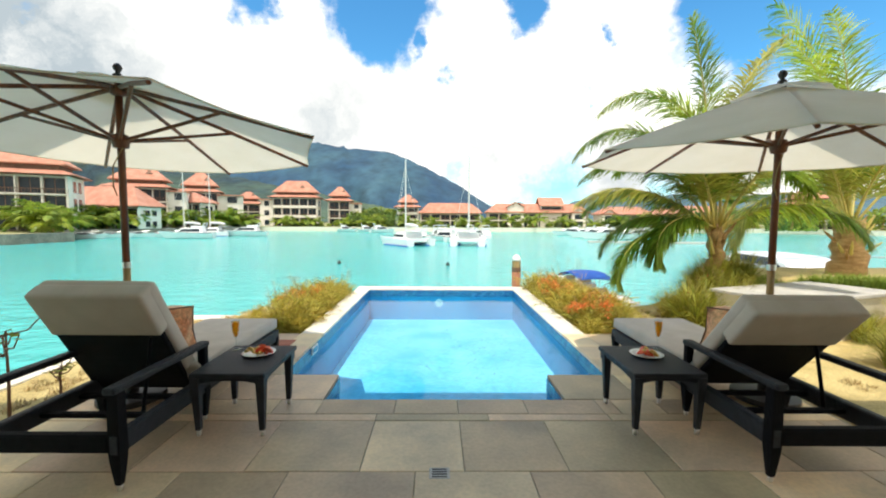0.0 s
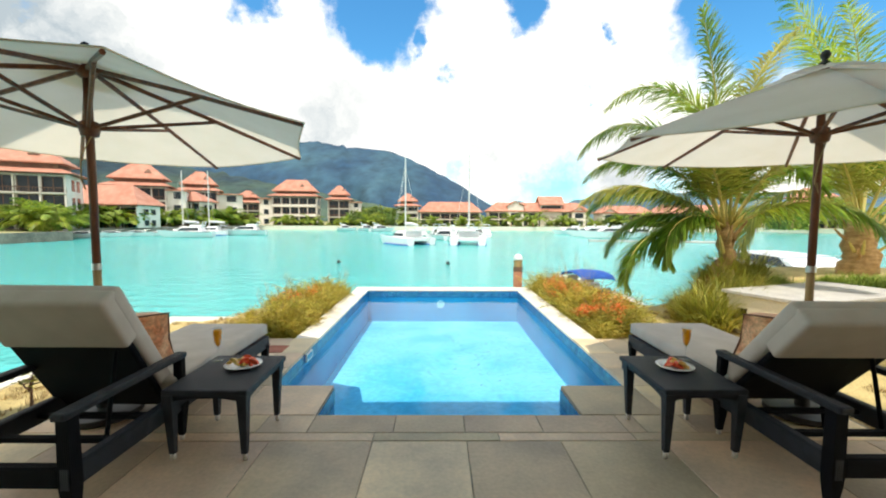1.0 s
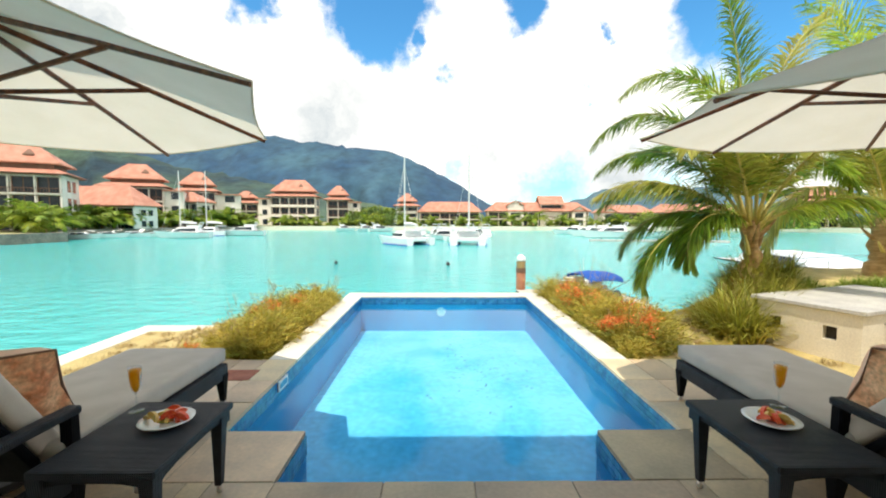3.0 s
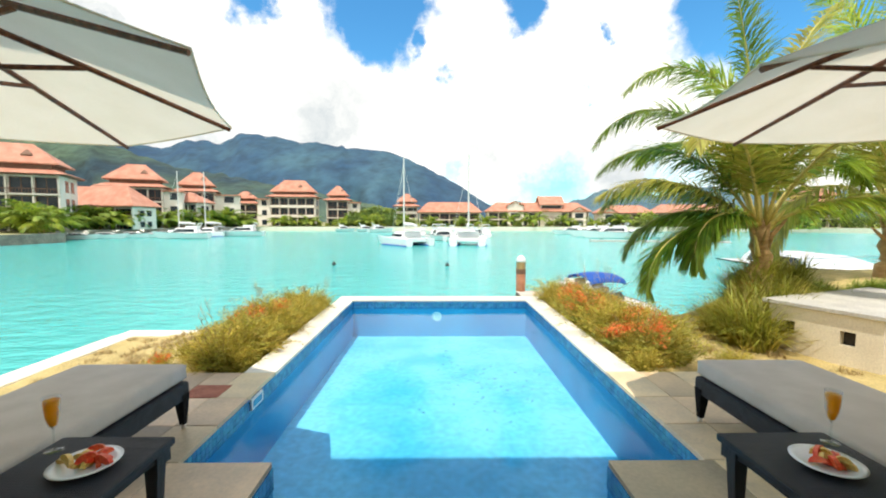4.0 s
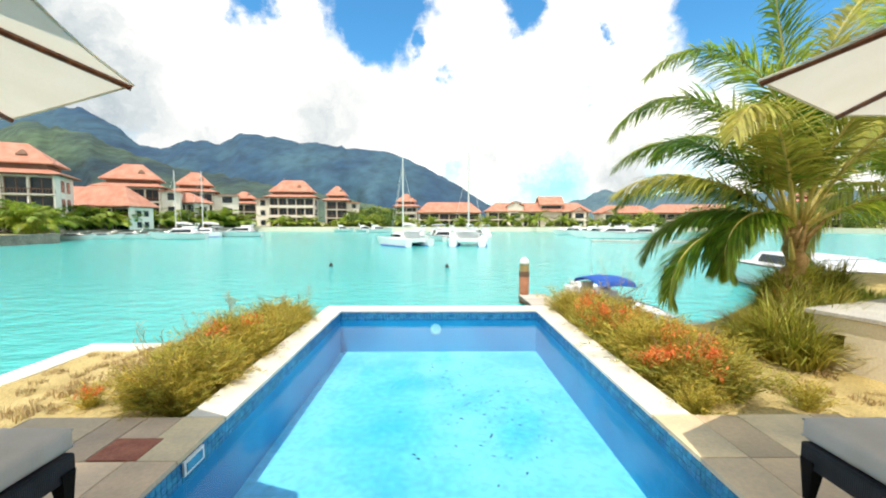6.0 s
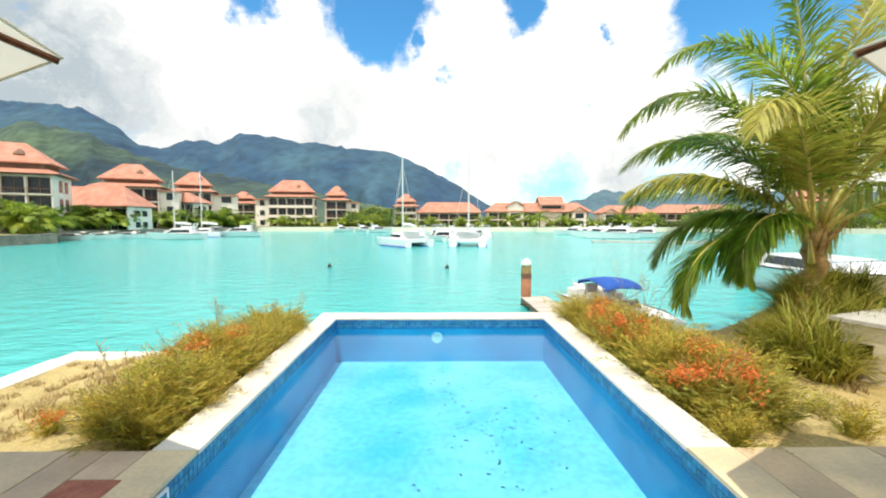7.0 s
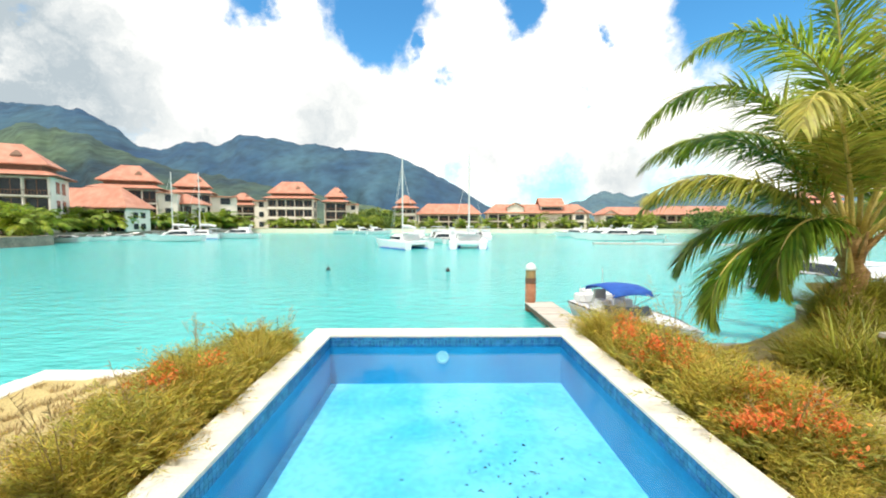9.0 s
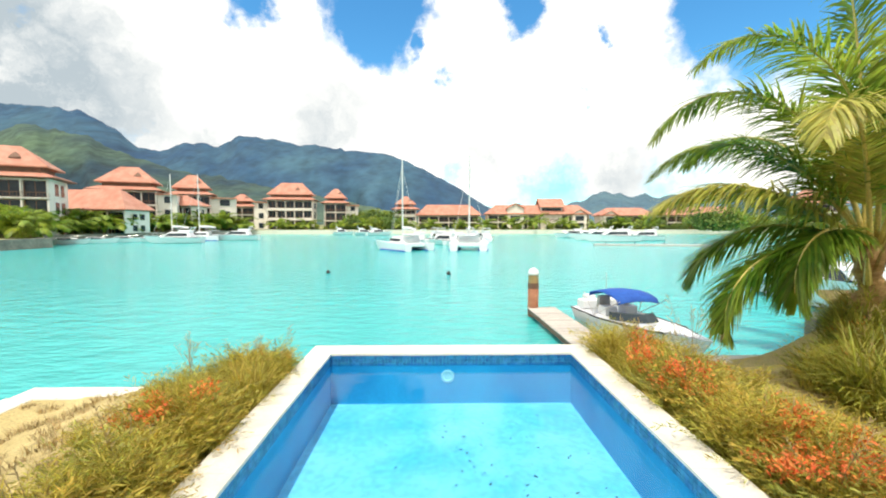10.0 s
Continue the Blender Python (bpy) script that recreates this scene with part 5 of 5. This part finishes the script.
# ---- terrace furniture ----
def lounger(x, y, recline, rot, label, shift=0.0):
    """Origin at the middle of the head end; the foot end lies towards +y; recline: degrees by which the back leans from upright."""
    lg = empty("sun_lounger", pose(x, y, 0, 0, 0, rot), label, "sun lounger", "sun loungers on the terrace")
    W = 0.385
    # rails and arms take the open wicker, the rest the copy darkened for shade
    for s in (-1, 1):
        part("side_rail", box(s * W - 0.03, s * W + 0.03, 0.0, 2.24, 0.215, 0.335, 0.01), M_WICKER, lg)
        arm = part("armrest", box(s * W - 0.035, s * W + 0.035, -0.02, 0.90, 0.565, 0.605, 0.012, 2), M_WICKER, lg)
        part("arm_post", box(s * W - 0.028, s * W + 0.028, 0.835, 0.895, 0.33, 0.57, 0.008), M_WICKERSHADE, arm)
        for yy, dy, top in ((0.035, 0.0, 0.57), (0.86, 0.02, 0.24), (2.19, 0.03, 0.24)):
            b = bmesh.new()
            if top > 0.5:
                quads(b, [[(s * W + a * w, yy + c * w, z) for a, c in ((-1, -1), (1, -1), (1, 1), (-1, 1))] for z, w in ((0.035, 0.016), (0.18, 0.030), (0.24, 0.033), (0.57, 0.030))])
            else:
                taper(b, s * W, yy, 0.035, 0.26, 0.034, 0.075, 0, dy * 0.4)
            lgp = part("leg", b, M_WICKERSHADE, lg)
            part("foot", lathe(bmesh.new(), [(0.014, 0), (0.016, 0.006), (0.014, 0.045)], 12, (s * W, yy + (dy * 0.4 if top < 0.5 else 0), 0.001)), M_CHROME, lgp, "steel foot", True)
    part("end_rail", box(-W + 0.031, W - 0.031, 0.005, 0.065, 0.225, 0.33, 0.01), M_WICKERSHADE, lg)
    part("end_rail", box(-W + 0.031, W - 0.031, 2.17, 2.235, 0.225, 0.33, 0.01), M_WICKERSHADE, lg)
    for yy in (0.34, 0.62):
        part("slat", box(-W + 0.031, W - 0.031, yy, yy + 0.05, 0.262, 0.29, 0.005), M_WICKERSHADE, lg)
    part("seat_panel", box(-W + 0.031, W - 0.031, 0.82, 2.16, 0.285, 0.325, 0.005), M_WICKERSHADE, lg)
    mt = box(-W - 0.005, W + 0.005, 0.80, 2.27, 0.337, 0.45, 0.035, 3)
    for v in mt.verts:
        v.co.z += 0.006 * noise.noise((v.co.x * 5, v.co.y * 3, 1.0 + x)) * (v.co.z > 0.4)
    mattress = part("mattress", mt, M_CUSHION, lg, "taupe canvas mattress", True)
    for z in (0.352, 0.436):
        part("piping", tube(bmesh.new(), [(-W, 2.262, z), (W, 2.262, z)], 0.006, 6), M_CUSHION, mattress)
    tilt = Matrix.Translation((shift, 0.82, 0.37)) @ Matrix.Rotation(radians(recline), 4, "X")
    back = part("backrest", box(-W + 0.03, W - 0.03, -0.05, -0.005, -0.10, 0.80, 0.012, 2), M_WICKERSHADE, lg, m=tilt)
    bc = box(-W + 0.015, W - 0.015, 0.0, 0.115, -0.01, 0.825, 0.04, 3)
    for v in bc.verts:
        v.co.y += 0.010 * noise.noise((v.co.x * 4, v.co.z * 4, 7.0 + x))
    cush = part("back_cushion", bc, M_CUSHION, lg, "taupe canvas back cushion", True, tilt)
    hood = box(-W + 0.017, W - 0.017, -0.068, 0.06, 0.47, 0.828, 0.03, 3)
    part("cushion_hood", hood, M_CUSHION, lg, "taupe canvas hood over the backrest", True, tilt)
    part("prop_bar", tube(bmesh.new(), [(0.26, 0.40, 0.27), (0.26, 0.50, 0.74)], 0.012, 6), M_WICKERSHADE, lg)
    return lg


def pillow(m, label):
    pl = empty("throw_pillow", m, label, "pillow", "throw pillows on the loungers")
    for nm, mt, s in (("front_cover", M_PILLOW, -1), ("back_cover", M_PILLOW2, 1)):
        b = bmesh.new()
        n = 10
        rows = []
        for i in range(n + 1):
            r = []
            for j in range(n + 1):
                u, v = 2 * i / n - 1, 2 * j / n - 1
                pinch = 1 - 0.10 * (1 - abs(u * v)) * max(abs(u), abs(v))
                t = 0.14 * (max(0.0, (1 - u ** 4)) * max(0.0, (1 - v ** 4))) ** 0.6
                r.append((0.235 * u * pinch, s * (t + 0.004 * noise.noise((u * 3, v * 3, s))) * 1.0, 0.235 * v * pinch + 0.235))
            rows.append(r)
        quads(b, rows, close=False)
        part(nm, b, mt, pl, smooth=True)
    ed = bmesh.new()
    c = [(-0.235, 0, 0), (0, 0, 0.022), (0.235, 0, 0), (0.213, 0, 0.235), (0.235, 0, 0.47), (0, 0, 0.448), (-0.235, 0, 0.47), (-0.213, 0, 0.235), (-0.235, 0, 0)]
    tube(ed, c, 0.007, 6)
    part("piping", ed, M_TIMBER, pl, "dark brown piping")
    return pl


def side_table(x, y, label):
    tb = empty("side_table", pose(x, y, 0), label, "side table", "side tables by the loungers")
    hx, hy = 0.262, 0.33
    part("tabletop", box(-hx, hx, -hy, hy, 0.425, 0.462, 0.012, 2), M_WICKER, tb)
    for s in (-1, 1):
        for nm, a in (("x", 0), ("y", 1)):
            b = bmesh.new()
            half = (hx if a == 0 else hy) - 0.02
            rings = []
            for k in range(9):
                t = 2 * k / 8 - 1
                z = 0.405 - 0.045 * t ** 4
                p = t * half
                o = s * ((hy if a == 0 else hx) - 0.03)
                rings.append([(p, o - 0.015, z), (p, o + 0.015, z), (p, o + 0.015, 0.428), (p, o - 0.015, 0.428)] if a == 0 else [(o - 0.015, p, z), (o + 0.015, p, z), (o + 0.015, p, 0.428), (o - 0.015, p, 0.428)])
            quads(b, rings)
            part("apron", b, M_WICKER, tb)
        for q in (-1, 1):
            lx, ly = s * (hx - 0.035), (0.235 if q > 0 else -0.30)
            b = bmesh.new()
            taper(b, lx, ly, 0.045, 0.427, 0.034, 0.062, -0.004 * s, -0.012 * q)
            lgp = part("leg", b, M_WICKER, tb)
            part("foot", lathe(bmesh.new(), [(0.014, 0), (0.016, 0.006), (0.015, 0.055)], 12, (lx - 0.004 * s, ly - 0.012 * q, 0.001)), M_CHROME, lgp, "steel foot", True)
    return tb


def flute(x, y, z):
    g = empty("champagne_flute", pose(x, y, z), "tall clear glass flute filled with orange juice", "glass", "juice glasses on the side tables")
    part("foot", lathe(bmesh.new(), [(0.036, 0), (0.036, 0.003), (0.012, 0.007), (0.005, 0.012)], 20), M_GLASS, g, smooth=True)
    part("stem", tube(bmesh.new(), [(0, 0, 0.01), (0, 0, 0.10)], 0.0045, 10), M_GLASS, g, smooth=True)
    part("bowl", lathe(bmesh.new(), [(0.005, 0.098), (0.016, 0.11), (0.026, 0.15), (0.031, 0.20), (0.033, 0.245), (0.0315, 0.245), (0.029, 0.2), (0.024, 0.15), (0.013, 0.112), (0.002, 0.104)], 20), M_GLASS, g, smooth=True)
    part("juice", lathe(bmesh.new(), [(0.002, 0.106), (0.0125, 0.113), (0.0235, 0.15), (0.0285, 0.2), (0.0302, 0.228), (0.001, 0.2285)], 20), M_JUICE, g, smooth=True)
    return g


def fruit_plate(x, y, z, rot):
    p = empty("fruit_plate", pose(x, y, z, 0, 0, rot), "white plate of sliced red and yellow fruit", "plate", "fruit plates on the side tables")
    part("plate", lathe(bmesh.new(), [(0.06, 0), (0.07, 0.002), (0.105, 0.012), (0.125, 0.018), (0.126, 0.021), (0.10, 0.017), (0.068, 0.007), (0.001, 0.006)], 32), M_PORCELAIN, p, smooth=True)
    r2 = random.Random(rot)
    for k in range(15):
        red = k % 2 != 0
        a = r2.uniform(0, math.tau)
        r = r2.uniform(0.01, 0.075)
        off = 0.025 if red else -0.03
        m = pose(off + 0.8 * r * math.cos(a), 0.8 * r * math.sin(a), 0.008 + 0.014 * (k % 3), r2.uniform(-25, 25), r2.uniform(-25, 25), r2.uniform(0, 360))
        b = bmesh.new()
        w = r2.uniform(0.028, 0.042)
        prof = [(w * math.cos(q * math.pi / 6), 0.75 * w * math.sin(q * math.pi / 6)) for q in range(7)]
        quads(b, [[(cx, h, cz) for cx, cz in prof] for h in (-0.009, 0.009)])
        part("fruit_slice", b, M_REDFRUIT if red else M_YELLOWFRUIT, p, smooth=False, m=m)
    return p


lounger(-2.245, 2.22, 31, -0.4, "dark wicker sun lounger with taupe cushions, backrest raised", -0.05)
lounger(2.275, 2.28, 41, -0.4, "dark wicker sun lounger with taupe cushions, backrest raised")
lean = Matrix.Rotation(radians(28), 4, "X")
pillow(pose(-2.25, 3.24, 0.45, 0, 0, 24) @ lean, "orange and brown patterned throw pillow with dark piping")
pillow(pose(2.32, 3.27, 0.45, 0, 0, -20) @ lean, "orange and brown patterned throw pillow with dark piping")
side_table(-1.535, 3.13, "dark wicker side table with tapered legs")
side_table(1.57, 3.14, "dark wicker side table with tapered legs")
flute(-1.73, 3.34, 0.463)
fruit_plate(-1.49, 3.22, 0.463, 20)
flute(1.77, 3.37, 0.463)
fruit_plate(1.59, 3.20, 0.463, 200)


def parasol(x, y, turn, nod, label, R=1.64, ZA=2.64, ZR=2.14):
    um = empty("parasol", pose(x, y, 0), label, "parasol", "parasols over the loungers")
    tilt = Matrix.Translation((0, 0, 2.4)) @ Matrix.Rotation(radians(-nod), 4, "X") @ Matrix.Translation((0, 0, -2.4))
    tips = [radians(turn + 45 * k) for k in range(8)]
    part("base_plate", lathe(bmesh.new(), [(0.24, 0), (0.25, 0.01), (0.25, 0.05), (0.05, 0.07), (0.045, 0.30), (0.035, 0.31)], 24), M_BLACK, um, "dark weighted base")
    # sunlight on the lower pole is put in as paler, yellowish wood
    part("lower_pole", tube(bmesh.new(), [(0, 0, 0.05), (0, 0, 1.14)], 0.027, 14), M_PALEWOOD, um, "lower pole, coloured paler as if sunlit", True)
    part("pole", tube(bmesh.new(), [(0, 0, 1.14), (0, 0, 2.66)], 0.027, 14), M_WOOD, um, "dark stained wooden pole", True)
    part("collar", tube(bmesh.new(), [(0, 0, 1.12), (0, 0, 1.17)], 0.032, 14), M_CHROME, um)
    part("runner", lathe(bmesh.new(), [(0.03, 2.10), (0.055, 2.11), (0.065, 2.16), (0.055, 2.21), (0.03, 2.22)], 16), M_WOOD, um, "wooden runner", True)
    part("crown_hub", lathe(bmesh.new(), [(0.03, 2.52), (0.06, 2.54), (0.06, 2.60), (0.03, 2.61)], 16), M_WOOD, um, "", True)
    part("finial", lathe(bmesh.new(), [(0.03, 2.66), (0.035, 2.69), (0.015, 2.71), (0.03, 2.735), (0.034, 2.75), (0.022, 2.775), (0.004, 2.785)], 14), M_BLACK, um, "small dark turned finial", True)
    for k in range(8):
        a0, a1 = tips[k], tips[(k + 1) % 8] + (math.tau if k == 7 else 0)
        b = bmesh.new()
        rows = []
        for i in range(9):
            t = 0.035 + 0.965 * i / 8
            row = []
            for j in range(9):
                s = j / 8
                p0, p1 = Vector((math.cos(a0), math.sin(a0), 0)), Vector((math.cos(a1), math.sin(a1), 0))
                p = p0.lerp(p1, s) * R * t * (1 - 0.02 * math.sin(math.pi * s) * t)
                z = ZA + (ZR - ZA) * t - 0.035 * math.sin(math.pi * s) * t * (1 - 0.35 * t) + 0.02 * math.sin(math.pi * t) * 0.6
                row.append(Vector((p.x, p.y, z)))
            rows.append(row)
        quads(b, rows, close=False)
        panel = part("canopy_panel", b, M_CANVAS, um, smooth=True, m=tilt)
        part("hem", tube(bmesh.new(), [rows[-1][j] for j in range(9)], 0.006, 5), M_CANVAS, panel)
        c, s = math.cos(a0), math.sin(a0)

        def on_rib(t, dz):
            return Vector((R * t * c, R * t * s, ZA + (ZR - ZA) * t + 0.012 * math.sin(math.pi * t) - dz))
        rib = part("rib", tube(bmesh.new(), [on_rib(0.035, 0.03), on_rib(0.5, 0.026), on_rib(0.995, 0.02)], [0.018, 0.017, 0.014], 6), M_WOOD, um, m=tilt)
        part("strut", tube(bmesh.new(), [(0.055 * c, 0.055 * s, 2.17), on_rib(0.52, 0.035)], 0.0145, 6), M_WOOD, rib)
        vb = bmesh.new()
        e0, e1 = Vector((math.cos(a0), math.sin(a0), 0)), Vector((math.cos(a1), math.sin(a1), 0))
        quads(vb, [[e0.lerp(e1, j / 4) * r + Vector((0, 0, z - 0.015 * math.sin(math.pi * j / 4))) for j in range(5)] for r, z in ((0.03, 2.675), (0.18, 2.64), (0.36, 2.575))], close=False)
        part("vent_flap", vb, M_CANVAS, um, smooth=True, m=tilt)
    cord = [(0.035, -0.02, 2.12), (-0.04, -0.045, 1.95), (-0.05, -0.035, 1.80), (-0.02, -0.04, 1.72), (-0.045, -0.05, 1.80)]
    part("cord", tube(bmesh.new(), cord, 0.005, 5), M_PALEWOOD, um, "pale pull cord")
    return um


parasol(-2.675, 3.45, 42, 3.5, "cream canvas parasol with dark wooden ribs", 1.605, 2.63, 2.19)
parasol(2.767, 3.459, 56.2, -2.0, "cream canvas parasol with dark wooden ribs", 1.607, 2.65, 2.083)

# ---- small things in the terrace floor ----
dc = tagged(part("drain_cover", box(-2.19, -1.88, 4.93, 5.19, -0.02, 0.004, 0.003), M_RUST), "rust-red square drain cover set in paving", "drain cover")
fg = empty("floor_drain", pose(-0.06, 2.40, 0), "small square steel floor grate in the paving", "floor drain")
part("grate_frame", box(-0.062, 0.062, -0.055, 0.055, -0.02, 0.003, 0.002), M_SLAB, fg)
for k in range(4):
    part("grate_slot", box(-0.045, 0.045, -0.042 + 0.024 * k, -0.032 + 0.024 * k, 0.0025, 0.0042), M_DARKHOLE, fg)

# ---- paving and coping, piece by piece ----
floor = empty("floor", pose(0, 0, 0), "sandstone paved pool terrace", "floor", kind="structure")
for x0, x1, y0, y1 in ((-3.08, 3.08, -3.0, SY - 0.2), (-3.08, -PX - 0.25, SY - 0.196, 5.5), (PX + 0.25, 3.08, SY - 0.196, 5.5)):
    part("bed", box(x0, x1, y0, y1, -0.45, -0.006), M_GROUT, floor)
for x0, x1, y0, y1 in ((-PX - 0.25, SXL, SY - 0.196, PY0), (SXR, PX + 0.25, SY - 0.196, PY0), (SXL, SXR, SY - 0.196, SY), (-PX - 0.25, -PX, PY0, 5.5), (PX, PX + 0.25, PY0, 5.5)):
    part("bed", box(x0 + 0.002, x1 - 0.002, y0 + 0.002, y1 - 0.002, -0.029, -0.006), M_GROUT, floor)
SLABS = {}


def slab(parent, name, x0, x1, y0, y1, material, gap=0.0035, thick=0.035, bev=0.0035, jit=True):
    w, d = round(x1 - x0 - 2 * gap, 3), round(y1 - y0 - 2 * gap, 3)
    if w < 0.03 or d < 0.03:
        return
    key = (w, d, thick, material.name)
    if key not in SLABS:
        bm = bmesh.new()
        a, b = w / 2, d / 2
        ring = lambda i, z: [(-a + i, -b + i, z), (a - i, -b + i, z), (a - i, b - i, z), (-a + i, b - i, z)]
        quads(bm, [ring(0, -thick), ring(0, -bev), ring(bev * 0.4, -bev * 0.3), ring(bev, 0)])
        me = bpy.data.meshes.new(name)
        bmesh.ops.recalc_face_normals(bm, faces=bm.faces)
        bm.to_mesh(me)
        bm.free()
        me.materials.append(material)
        SLABS[key] = me
    z = rg.uniform(-0.0015, 0.0015) if jit else 0
    sharing(name, SLABS[key], parent, pose((x0 + x1) / 2, (y0 + y1) / 2, z, rg.uniform(-0.12, 0.12), rg.uniform(-0.12, 0.12), rg.uniform(-0.15, 0.15)))


def pave(x0, x1, y0, y1, w, shift=0.0):
    x = x0
    step = w - shift if shift else w
    while x < x1 - 0.01:
        xe = min(x1, x + step)
        if x1 - xe < 0.12:
            xe = x1
        slab(floor, "paver", x, xe, y0, y1, M_PAVER)
        x, step = xe, w * rg.choice((1.0, 1.0, 0.92, 1.1))


y = 3.06
k = 0
while y > -2.9:
    pave(-3.05, 3.05, max(-2.95, y - 0.64), y, 0.70, (0.30, 0.04, 0.45)[k % 3])
    y, k = y - 0.64, k + 1
pave(-3.05, 3.05, 3.06, 3.17, 0.95, 0.2)
pave(-1.40, 1.40, 3.17, SY + 0.006, 0.56, 0.2)
for s in (-1, 1):
    xi, xo = (SXL if s < 0 else SXR), s * 3.05
    lo, hi = sorted((s * 1.40, xo))
    pave(lo, hi, 3.17, SY + 0.006, 0.62, 0.25)
    lo, hi = sorted((xi, s * 1.68))
    pave(lo, hi, SY + 0.006, PY0 + 0.006, 0.64)
    lo, hi = sorted((s * 1.68, xo))
    pave(lo, hi, SY + 0.006, PY0 + 0.006, 0.66, 0.2)
    for q, (ya, yb) in enumerate(((PY0 + 0.006, 4.46), (4.46, 4.925), (4.925, 5.5))):
        lo, hi = sorted((s * (PX - 0.006), s * 1.94))
        slab(floor, "paver", lo, hi, ya, yb, M_PAVER)
        lo, hi = sorted((s * 1.94, xo))
        if s < 0 and q == 2:
            pave(lo, -2.20, ya, yb, 0.6)
            slab(floor, "paver", -2.20, -1.94, 5.195, yb, M_PAVER)
        else:
            pave(lo, hi, ya, yb, 0.62, 0.15 * q)
coping = empty("coping", pose(0, 0, 0), "cream stone coping round the pool", "coping", kind="structure")
for s in (-1, 1):
    lo, hi = sorted((s * (PX - 0.012), s * (PX + 0.30)))
    for q in range(7):
        slab(coping, "coping_stone", lo, hi, 5.5 + q * (PY1 - 5.5) / 7, 5.5 + (q + 1) * (PY1 - 5.5) / 7, M_STONE, 0.0012, 0.030, 0.006)
for q in range(6):
    w = 2 * (PX + 0.30) / 6
    slab(coping, "coping_stone", -PX - 0.30 + q * w, -PX - 0.30 + (q + 1) * w, PY1 - 0.012, PY1 + 0.36, M_STONE, 0.0012, 0.030, 0.006)
